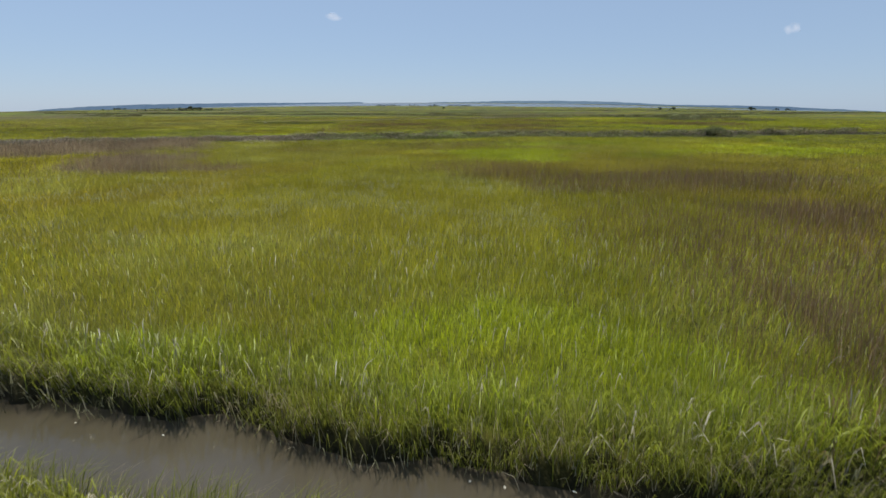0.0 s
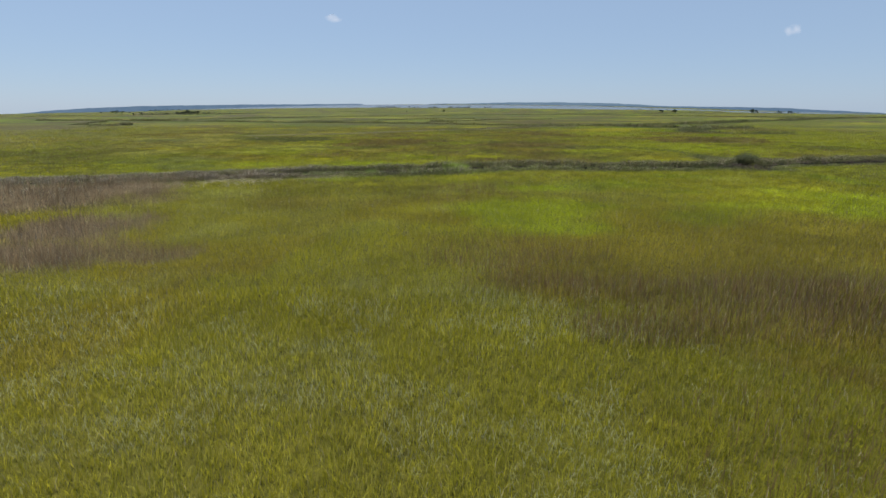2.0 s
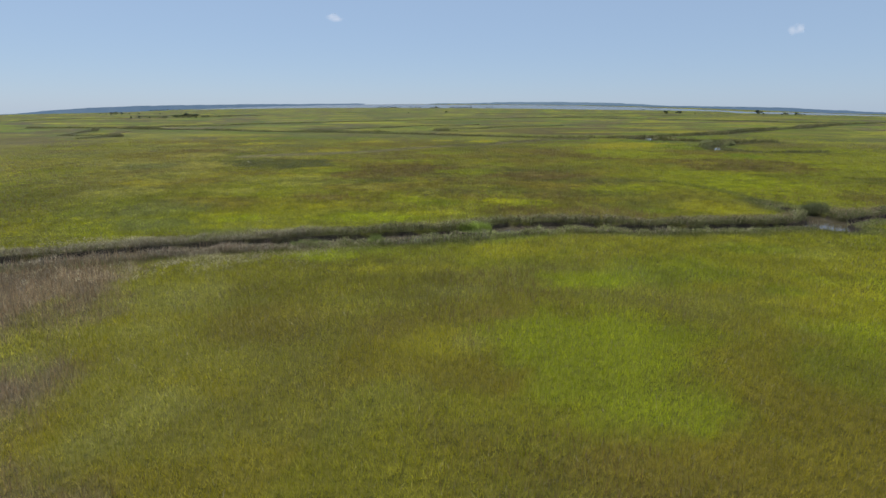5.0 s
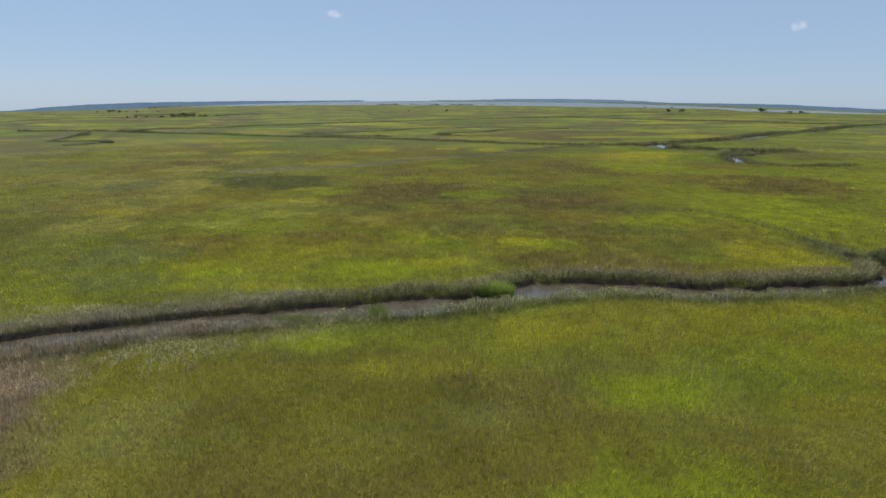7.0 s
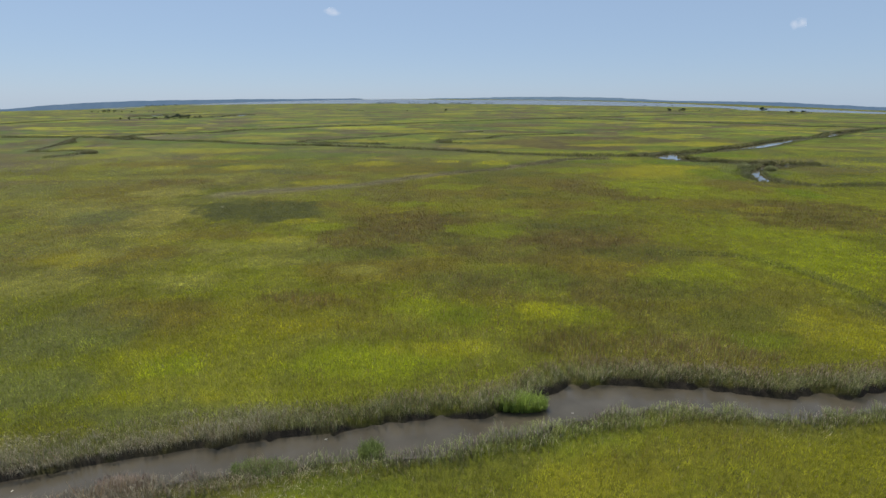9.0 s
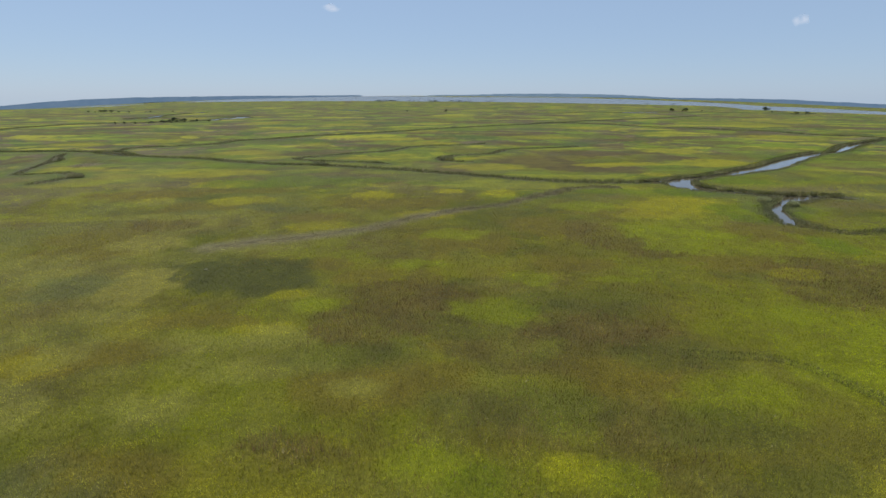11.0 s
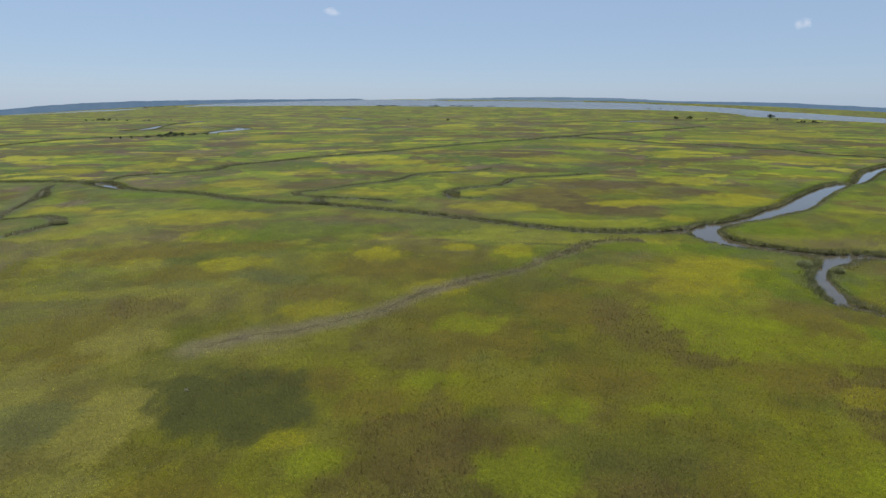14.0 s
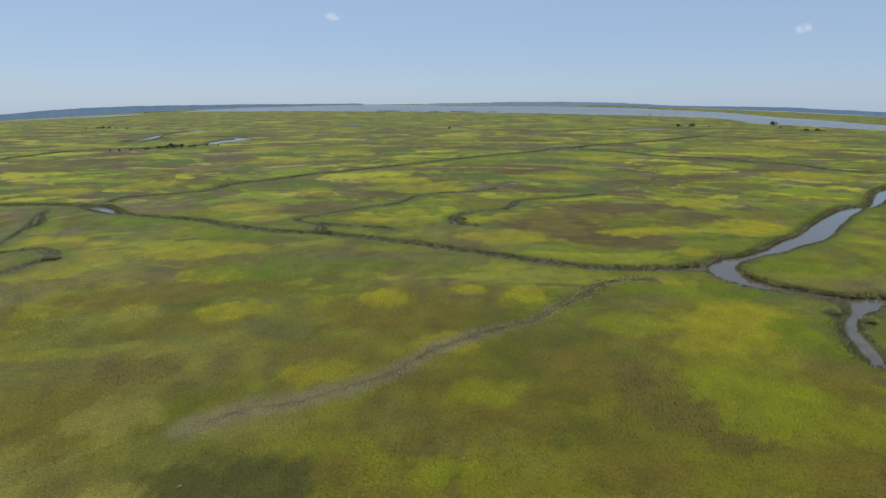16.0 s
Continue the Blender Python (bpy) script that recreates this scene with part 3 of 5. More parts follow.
def leaf_material(name, colour=None, through_light=0.40, rough=0.5, lift=1.0, gloss=0.10):
    """Grass and leaves: a tint for each blade, some light coming through."""
    m, nodes, links, bsdf = material(name)
    if colour is None:
        attribute = nodes.new("ShaderNodeAttribute")
        attribute.attribute_name = "tint"
        base = attribute.outputs["Color"]
    else:
        geometry = nodes.new("ShaderNodeNewGeometry")
        dark, light = tuple(v * 0.6 for v in colour), tuple(v * 1.4 for v in colour)
        base = ramp_node(nodes, links, geometry.outputs["Random Per Island"], [(0.0, dark), (1.0, light)])
    links.new(base, bsdf.inputs["Base Color"])
    bsdf.inputs["Roughness"].default_value = rough
    bsdf.inputs["Specular IOR Level"].default_value = gloss
    if colour is None and lift:
        geometry = nodes.new("ShaderNodeNewGeometry")
        upward = nodes.new("ShaderNodeVectorMath")
        upward.operation = "MULTIPLY_ADD"
        links.new(geometry.outputs["Normal"], upward.inputs[0])
        upward.inputs[1].default_value, upward.inputs[2].default_value = (0.35, 0.35, 0.35), (0, 0, lift)
        even = nodes.new("ShaderNodeVectorMath")
        even.operation = "NORMALIZE"
        links.new(upward.outputs[0], even.inputs[0])
        links.new(even.outputs[0], bsdf.inputs["Normal"])
    clear = nodes.new("ShaderNodeBsdfTranslucent")
    links.new(mix_node(nodes, links, "MULTIPLY", 1.0, base, (1.45, 1.45, 1.2, 1)), clear.inputs["Color"])
    mixed = nodes.new("ShaderNodeMixShader")
    mixed.inputs[0].default_value = through_light
    links.new(bsdf.outputs[0], mixed.inputs[1])
    links.new(clear.outputs[0], mixed.inputs[2])
    links.new(mixed.outputs[0], nodes["Material Output"].inputs["Surface"])
    return m


def ground_material():
    """Peat and thatch in the tint of what grows there, and far off a mosaic of grasses in patches."""
    m, nodes, links, bsdf = material("marsh_ground")
    attribute, wild = nodes.new("ShaderNodeAttribute"), nodes.new("ShaderNodeAttribute")
    attribute.attribute_name, wild.attribute_name = "tint", "wild"
    place = nodes.new("ShaderNodeNewGeometry").outputs["Position"]
    fine = noise_node(nodes, links, 1.5, 5.0, 0.75, place)
    wide = noise_node(nodes, links, 0.11, 4.0, 0.6, place)
    grain = ramp_node(nodes, links, fine.outputs[0], [(0.30, (0.48, 0.50, 0.50)), (0.5, (1, 1, 1)), (0.70, (1.5, 1.45, 1.5))])
    drift = ramp_node(nodes, links, wide.outputs[0], [(0.32, (0.80, 0.78, 0.88)), (0.5, (1, 1, 1)), (0.70, (1.20, 1.20, 1.05))])
    c = attribute.outputs["Color"]
    # grasses in patches; brown and purple-grey ones also stand in for distant haze
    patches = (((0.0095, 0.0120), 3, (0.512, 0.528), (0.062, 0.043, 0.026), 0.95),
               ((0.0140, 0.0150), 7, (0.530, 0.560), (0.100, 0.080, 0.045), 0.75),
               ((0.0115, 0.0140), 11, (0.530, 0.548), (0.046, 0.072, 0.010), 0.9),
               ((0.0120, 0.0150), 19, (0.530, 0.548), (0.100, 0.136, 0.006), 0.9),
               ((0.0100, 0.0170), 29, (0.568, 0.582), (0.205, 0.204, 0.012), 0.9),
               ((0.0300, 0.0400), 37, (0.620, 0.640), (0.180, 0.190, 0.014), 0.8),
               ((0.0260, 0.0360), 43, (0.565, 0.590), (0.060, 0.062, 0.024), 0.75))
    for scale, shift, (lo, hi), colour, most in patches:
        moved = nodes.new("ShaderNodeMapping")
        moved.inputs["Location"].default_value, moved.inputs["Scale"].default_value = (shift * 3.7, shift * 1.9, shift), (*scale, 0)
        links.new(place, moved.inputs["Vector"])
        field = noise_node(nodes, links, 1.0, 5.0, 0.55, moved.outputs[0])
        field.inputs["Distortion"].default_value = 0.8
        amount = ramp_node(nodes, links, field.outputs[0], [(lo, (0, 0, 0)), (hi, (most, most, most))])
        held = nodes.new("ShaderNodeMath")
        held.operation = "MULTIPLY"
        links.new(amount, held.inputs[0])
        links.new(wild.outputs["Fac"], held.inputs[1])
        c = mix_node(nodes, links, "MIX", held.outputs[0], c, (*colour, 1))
    c = mix_node(nodes, links, "MULTIPLY", 1.0, c, grain)
    c = mix_node(nodes, links, "MULTIPLY", 1.0, c, drift)
    links.new(c, bsdf.inputs["Base Color"])
    bsdf.inputs["Roughness"].default_value, bsdf.inputs["Specular IOR Level"].default_value = 0.9, 0.15
    bump = nodes.new("ShaderNodeBump")
    bump.inputs["Strength"].default_value, bump.inputs["Distance"].default_value = 0.6, 0.25
    links.new(fine.outputs[0], bump.inputs["Height"])
    links.new(bump.outputs[0], bsdf.inputs["Normal"])
    return m


def water_material():
    """Silty tidal water with a faint ripple."""
    m, nodes, links, bsdf = material("silty_water")
    place = nodes.new("ShaderNodeNewGeometry").outputs["Position"]
    silt = noise_node(nodes, links, 0.35, 3.0, 0.5, place)
    links.new(ramp_node(nodes, links, silt.outputs[0], [(0.3, (0.055, 0.046, 0.029)), (0.7, (0.082, 0.070, 0.049))]), bsdf.inputs["Base Color"])
    bsdf.inputs["IOR"].default_value, bsdf.inputs["Specular IOR Level"].default_value = 1.33, 0.8
    split = nodes.new("ShaderNodeSeparateXYZ")
    links.new(place, split.inputs[0])
    open_water = nodes.new("ShaderNodeMapRange")  # sheltered creeks lie still, the wide river is ruffled by wind
    open_water.inputs["From Min"].default_value, open_water.inputs["From Max"].default_value = 700, 1600
    open_water.inputs["To Min"].default_value, open_water.inputs["To Max"].default_value = 0.05, 0.22
    links.new(split.outputs["Y"], open_water.inputs["Value"])
    links.new(open_water.outputs[0], bsdf.inputs["Roughness"])
    ripple = noise_node(nodes, links, 3.0, 3.0, 0.6, place)
    bump = nodes.new("ShaderNodeBump")
    bump.inputs["Strength"].default_value, bump.inputs["Distance"].default_value = 0.12, 0.05
    links.new(ripple.outputs[0], bump.inputs["Height"])
    links.new(bump.outputs[0], bsdf.inputs["Normal"])
    return m


def bark_material():
    m, nodes, links, bsdf = material("bark")
    place = nodes.new("ShaderNodeNewGeometry").outputs["Position"]
    n = noise_node(nodes, links, 4.0, 4.0, 0.7, place)
    links.new(ramp_node(nodes, links, n.outputs[0], [(0.3, (0.05, 0.04, 0.03)), (0.7, (0.13, 0.11, 0.09))]), bsdf.inputs["Base Color"])
    bsdf.inputs["Roughness"].default_value = 0.9
    return m


def fleck_material():
    m, nodes, links, bsdf = material("pale_fleck")
    place = nodes.new("ShaderNodeNewGeometry").outputs["Position"]
    n = noise_node(nodes, links, 30.0, 3.0, 0.6, place)
    links.new(ramp_node(nodes, links, n.outputs[0], [(0.3, (0.45, 0.42, 0.34)), (0.7, (0.75, 0.72, 0.62))]), bsdf.inputs["Base Color"])
    bsdf.inputs["Roughness"].default_value = 0.7
    return m


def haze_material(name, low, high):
    """The distant wooded shore: a glowing backdrop with the air's blue haze put into its colour."""
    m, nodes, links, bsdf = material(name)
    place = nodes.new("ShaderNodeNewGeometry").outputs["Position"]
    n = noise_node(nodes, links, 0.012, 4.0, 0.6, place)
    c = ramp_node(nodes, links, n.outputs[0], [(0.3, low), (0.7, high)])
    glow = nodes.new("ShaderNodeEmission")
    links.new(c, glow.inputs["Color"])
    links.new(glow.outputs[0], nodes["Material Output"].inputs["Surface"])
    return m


def cloud_material():
    """Thin vapour far off in the sky: a nearly clear backdrop, its sunlit white given off as glow."""
    m, nodes, links, bsdf = material("cloud_vapour")
    place = nodes.new("ShaderNodeTexCoord").outputs["Object"]
    flat = nodes.new("ShaderNodeVectorMath")
    flat.operation = "MULTIPLY"
    flat.inputs[1].default_value = (1, 0, 1)
    links.new(place, flat.inputs[0])
    reach = nodes.new("ShaderNodeVectorMath")
    reach.operation = "LENGTH"
    links.new(flat.outputs[0], reach.inputs[0])
    n = noise_node(nodes, links, 2.2, 4.0, 0.6, place)
    rim = nodes.new("ShaderNodeMath")
    rim.operation = "MULTIPLY_ADD"
    links.new(n.outputs[0], rim.inputs[0])
    rim.inputs[1].default_value = 0.7
    links.new(reach.outputs[1], rim.inputs[2])
    fade = ramp_node(nodes, links, rim.outputs[0], [(0.42, (0.5, 0.5, 0.5)), (1.15, (0, 0, 0))])
    glow, clear, thin = nodes.new("ShaderNodeEmission"), nodes.new("ShaderNodeBsdfTransparent"), nodes.new("ShaderNodeMixShader")
    glow.inputs["Color"].default_value = (0.70, 0.75, 0.86, 1)
    links.new(fade, thin.inputs[0])
    links.new(clear.outputs[0], thin.inputs[1])
    links.new(glow.outputs[0], thin.inputs[2])
    links.new(thin.outputs[0], nodes["Material Output"].inputs["Surface"])
    return m


GRASS, GROUND, SILT, BARK, PALE_FLECK = leaf_material("cordgrass"), ground_material(), water_material(), bark_material(), fleck_material()
BANK_GRASS = leaf_material("bank_grass", None, 0.4, 0.5, 0.25)
REED = leaf_material("reed_leaves", None, 0.14, 0.55, 0.30, 0.10)
GLOSSY_GRASS = leaf_material("glossy_cordgrass", None, 0.4, 0.42, 0.35, 0.28)
TREE_LEAVES = leaf_material("tree_leaves", (0.048, 0.064, 0.044), 0.25)


# ---- mesh helpers ----
def mesh_object(name, verts, loops, sizes, mat, tints=None):
    """One mesh object from arrays: vertices, corner indices, corners per face."""
    me = bpy.data.meshes.new(name)
    starts = np.concatenate([[0], np.cumsum(sizes)[:-1]])
    me.vertices.add(len(verts))
    me.vertices.foreach_set("co", np.ascontiguousarray(verts, np.float32).ravel())
    me.loops.add(len(loops))
    me.loops.foreach_set("vertex_index", np.ascontiguousarray(loops, np.int32))
    me.polygons.add(len(sizes))
    me.polygons.foreach_set("loop_start", starts.astype(np.int32))
    me.update(calc_edges=True)
    if tints is not None:
        layer = me.attributes.new("tint", "FLOAT_COLOR", "POINT")
        layer.data.foreach_set("color", np.ascontiguousarray(np.c_[tints, np.ones(len(tints))], np.float32).ravel())
    me.materials.append(mat)
    return new(name, me)


def part(name, bm, mat, parent, label=""):
    me = bpy.data.meshes.new(name)
    bm.to_mesh(me)
    bm.free()
    me.materials.append(mat)
    ob = new(name, me)
    ob.parent = parent
    return tagged(ob, label)


def polar_sheet(centre, angles, radii):
    """Vertices and quads of a round sheet, with a fan at its middle."""
    a, r = np.meshgrid(angles, radii)
    x, y = centre[0] + (r * np.sin(a)).ravel(), centre[1] + (r * np.cos(a)).ravel()
    n, k = len(radii), len(angles)
    i, j = np.meshgrid(np.arange(n - 1), np.arange(k), indexing="ij")
    j2 = (j + 1) % k
    quads = np.stack([i * k + j, (i + 1) * k + j, (i + 1) * k + j2, i * k + j2], -1).reshape(-1, 4)
    tris = np.stack([np.arange(k), (np.arange(k) + 1) % k, np.full(k, n * k)], -1)
    return np.r_[x, centre[0]], np.r_[y, centre[1]], np.r_[quads.ravel(), tris.ravel()], np.r_[np.full(len(quads), 4), np.full(len(tris), 3)]


# ---- ground and water ----
def build_ground():
    front = np.arange(-62, 62, 0.34)
    angles = np.radians(np.r_[front, np.arange(62, 298, 6)])
    radii = 2.0 * 1.0092 ** np.arange(0, 858)
    radii = np.r_[radii[radii < 4930], 4930.0]
    x, y, loops, sizes = polar_sheet((0, -12), angles, radii)
    d = shore(x, y, 24.0)
    c, brown = tint(x, y)
    bumps = (fbm(x, y, 3.0, 31) - 0.5) * 0.16 + (fbm(x, y, 25.0, 32) - 0.5) * 0.25
    z = bumps - 1.3 * (1 - smooth(np.where(y < 20, -0.30, -0.45), np.where(y < 20, 0.30, 0.22), d)) - view_bend(x, y)
    r = np.hypot(x, y)
    peat = np.array((0.036, 0.030, 0.021))
    # bare peat, spread wider by the second creek to paint its shaded bank foot
    bare = np.maximum(1 - np.where((y > 60) & (y < 122), smooth(0.5, 1.5, d), smooth(0.0, 0.6, d)), 0.25 * (1 - smooth(30, 120, r)))
    c = c * (1 - bare[:, None]) + peat * bare[:, None]
    # sheet darkened: shade among the blades is put into its colour
    c = c * (0.52 - 0.05 * smooth(90, 140, r) * (1 - smooth(350, 450, r)))[:, None]
    lush = smooth(240, 420, r) * (1 - smooth(4, 13 + 9 * smooth(450, 700, r), d + (fbm(x, y, 22, 33) - 0.5) * 10)) * (0.65 + 0.25 * smooth(450, 700, r))
    c = c * (1 - lush[:, None]) + np.array((0.052, 0.084, 0.008)) * lush[:, None]
    reedy = smooth(200, 300, y) * (1 - smooth(1.0 + 2.5 * smooth(450, 900, y), 4.0 + 5.0 * smooth(450, 900, y), d + (fbm(x, y, 9, 34) - 0.5) * 3)) * 0.9 * (1 - smooth(1800, 2400, y))
    c = c * (1 - reedy[:, None]) + (np.array((0.064, 0.064, 0.036)) - np.array((0.026, 0.022, 0.010)) * smooth(450, 700, y)[:, None]) * reedy[:, None]
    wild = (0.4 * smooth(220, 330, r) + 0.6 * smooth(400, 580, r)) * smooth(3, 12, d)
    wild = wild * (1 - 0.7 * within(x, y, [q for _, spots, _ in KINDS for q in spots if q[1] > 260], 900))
    ob = mesh_object("ground", np.c_[x, y, z], loops, sizes, GROUND, c)
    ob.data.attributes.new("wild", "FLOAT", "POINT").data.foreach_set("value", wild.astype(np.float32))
    tagged(ob, "flat tidal marsh of green, yellow and brown cordgrass", "ground", kind="structure")
    ob.data.shade_smooth()


def build_water():
    angles = np.radians(np.arange(0, 360, 1.5))
    x, y, loops, sizes = polar_sheet((0, -12), angles, 2.0 * 1.055 ** np.arange(0, 148))
    keep = np.hypot(x, y + 12) > 4925
    s = np.where(keep, 4925 / np.maximum(np.hypot(x, y + 12), 1), 1)
    x, y = x * s, (y + 12) * s - 12
    ob = mesh_object("water", np.c_[x, y, WATER - view_bend(x, y)], loops, sizes, SILT)
    tagged(ob, "brown silty tidal water filling the winding creeks", "water", kind="structure")
    ob.data.shade_smooth()


# ---- grass ----
def blade_mesh(name, x, y, z, height, width, lean, heading, tints, joints):
    """Grass blades as tapered strips: joints 0 gives a single pointed sliver, 1 a bent one."""
    n = len(x)
    face = rng.uniform(0, 2 * np.pi, n)
    wx, wy = np.cos(face) * width / 2, np.sin(face) * width / 2
    lx, ly = np.cos(heading) * lean * height, np.sin(heading) * lean * height
    base = np.c_[x, y, z]
    side = np.c_[wx, wy, np.zeros(n)]
    tip = base + np.c_[lx, ly, height * np.sqrt(np.clip(1 - lean**2, 0.15, 1))]
    if joints:
        mid = base + np.c_[lx * 0.36, ly * 0.36, height * 0.62]
        v = np.stack([base - side, base + side, mid + side * 0.8, mid - side * 0.8, tip], 1).reshape(-1, 3)
        i = np.arange(n) * 5
        loops = np.stack([i, i + 1, i + 2, i + 3, i + 3, i + 2, i + 4], 1).ravel()
        sizes = np.tile([4, 3], n)
        return v, loops, sizes, np.repeat(tints, 5, 0)
    v = np.stack([base - side, base + side, tip], 1).reshape(-1, 3)
    i = np.arange(n) * 3
    return v, np.stack([i, i + 1, i + 2], 1).ravel(), np.full(n, 3), np.repeat(tints, 3, 0)


def nearness(x, y):
    """Roughly how close the flight passes over a spot of the marsh."""
    over = np.where(y < 110, 6 + 0.40 * np.maximum(y, 0), 50 + 0.85 * (y - 110))
    return np.maximum(over, 1.2 * np.abs(x))


def sow(y0, y1):
    """Random spots between two lines across the marsh, thinner the farther off they stay."""
    half = 0.9 * (y1 + 6) + 3
    near = nearness(np.array([0.0]), np.array([y0]))[0]

    def thick(dist):
        cover = 1.25 - 0.85 * smooth(25, 170, dist)
        return cover / (0.55 * np.maximum(0.012, 0.00105 * dist)) * (1 - smooth(140, 270, dist))

    top = thick(np.array([near]))[0]
    n = int(top * 2 * half * (y1 - y0))
    x, y = rng.uniform(-half, half, n), rng.uniform(y0, y1, n)
    dist = nearness(x, y)
    keep = (rng.uniform(0, 1, n) < thick(dist) / top) & (np.abs(x) < 0.9 * (y + 6) + 3)
    return x[keep], y[keep], dist[keep]


def build_grass():
    edges = [-4, 4, 10, 18, 28, 40, 55, 75, 100, 130, 165, 210, 260, 320, 400]
    sets = {"marsh_grass": [], "distant_marsh_grass": []}
    for y0, y1 in zip(edges[:-1], edges[1:]):
        x, y, dist = sow(y0, y1)
        d = shore(x, y)
        ok = d > np.where(y < 20, 0.42, np.where((y > 60) & (y < 122), 0.85, 0.3))
        x, y, dist, d = x[ok], y[ok], dist[ok], d[ok]
        n = len(x)
        c, brown = tint(x, y)
        bank = 1 - smooth(0.8, 3.2, d)
        tuft = fbm(x, y, 1.1, 21)
        calm = smooth(25, 110, dist)
        height = (0.36 + 0.30 * tuft * (1 - 0.4 * calm) + 0.2 * brown) * rng.uniform(0.65, 1.2, n) * (1 - 0.2 * calm) * (1 - 0.25 * smooth(50, 90, dist)) * (1 + (0.75 - 0.35 * (y < 40)) * bank)
        width = np.maximum(0.012, (0.00100 + 0.00022 * smooth(50, 110, dist)) * dist) * rng.uniform(0.7, 1.4, n)
        lean = rng.uniform(0.1, 0.75, n) + 0.3 * (tuft - 0.5) + 0.25 * (d < 0.5)
        heading = rng.uniform(0, 2 * np.pi, n)
        shade = ((1 + rng.uniform(-0.24, 0.28, n) * (0.55 + 1.25 * smooth(26, 42, dist) - 0.95 * smooth(60, 110, dist) - 0.2 * smooth(10, 15, dist) * (1 - smooth(20, 30, dist)))) * (1 + 1.2 * (fbm(x, y, 1.6, 61, 2) - 0.5) * (calm + 0.5 * smooth(26, 42, dist) * (1 - smooth(60, 100, dist))) + 0.5 * (fbm(x, y, 5.0, 62, 2) - 0.5)))[:, None]
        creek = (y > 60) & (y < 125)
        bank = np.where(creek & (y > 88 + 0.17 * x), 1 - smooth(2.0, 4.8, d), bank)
        # far bank darker: its own grey-green, plus its shaded face put into the colour
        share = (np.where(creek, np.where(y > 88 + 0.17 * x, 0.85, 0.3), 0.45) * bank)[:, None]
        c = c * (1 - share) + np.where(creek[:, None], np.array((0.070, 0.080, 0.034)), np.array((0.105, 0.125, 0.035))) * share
        middle = smooth(17, 25, y) * (1 - smooth(38, 50, y))
        # brightness graded by distance: light put into the tint against the blades' self-shading
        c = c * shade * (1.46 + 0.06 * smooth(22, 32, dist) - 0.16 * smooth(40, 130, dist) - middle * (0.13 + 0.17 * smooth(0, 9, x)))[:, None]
        # bent leaves in clumps, their silvery sheen put into the colour
        bent = rng.uniform(0, 1, n) < 0.26 * middle * smooth(0.50, 0.62, fbm(x, y, 2.2, 63, 3)) * (1 - smooth(4, 14, x))
        c[bent] = np.array((0.225, 0.235, 0.120)) * shade[bent]
        lean = np.where(bent, 0.85, lean)
        lying = rng.uniform(0, 1, n) < 0.8 * smooth(10, 22, -x) * smooth(52, 64, y) * (y < 96) * (1 - smooth(3, 13, d)) * smooth(0.34, 0.56, fbm(x, y, 4.5, 64, 3))
        c[lying] = np.array((0.330, 0.300, 0.215)) * shade[lying]
        lean = np.where(lying, 0.8, lean)
        # pale dead blades, some painted to stand in for sun glints
        dead = rng.uniform(0, 1, n) < (0.025 + 0.08 * bank + 0.08 * brown) * (1 - 0.75 * calm)
        c[dead] = np.array((0.29, 0.26, 0.16)) * shade[dead]
        stalk = rng.uniform(0, 1, n) < (0.34 - 0.16 * smooth(80, 110, y)) * brown * (1 - 0.5 * calm) + 0.28 * smooth(4, 12, x) * (1 - smooth(18, 34, y))
        mauve = smooth(16, 26, -x[stalk])[:, None] * smooth(40, 50, y[stalk])[:, None] * (1 - smooth(88, 100, y[stalk]))[:, None]
        c[stalk] = (np.array((0.178, 0.116, 0.062)) + np.array((0.080, 0.070, 0.062)) * mauve) * shade[stalk]
        height, lean = np.where(stalk, height * (1.6 + 0.5 * smooth(105, 125, y) * (1 - smooth(190, 260, y))), height), np.where(stalk, lean * 0.4, lean)
        z = (fbm(x, y, 3.0, 31) - 0.5) * 0.16 + (fbm(x, y, 25.0, 32) - 0.5) * 0.25 - 0.35 * (1 - smooth(0.0, 0.5, d)) - 0.05
        z = z - view_bend(x, y)
        close = y1 <= 40
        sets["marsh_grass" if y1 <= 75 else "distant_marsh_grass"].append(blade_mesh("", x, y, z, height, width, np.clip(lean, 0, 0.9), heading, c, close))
    labels = {"marsh_grass": "dense green and yellow cordgrass with dead stalks", "distant_marsh_grass": "mottled green and brown cordgrass across the flats"}
    for name, lots in sets.items():
        shift, loops = 0, []
        for v, l, s, c in lots:
            loops.append(l + shift)
            shift += len(v)
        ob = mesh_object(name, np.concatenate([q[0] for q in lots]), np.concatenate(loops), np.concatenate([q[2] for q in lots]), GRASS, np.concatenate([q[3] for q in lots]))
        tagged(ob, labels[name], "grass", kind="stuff")


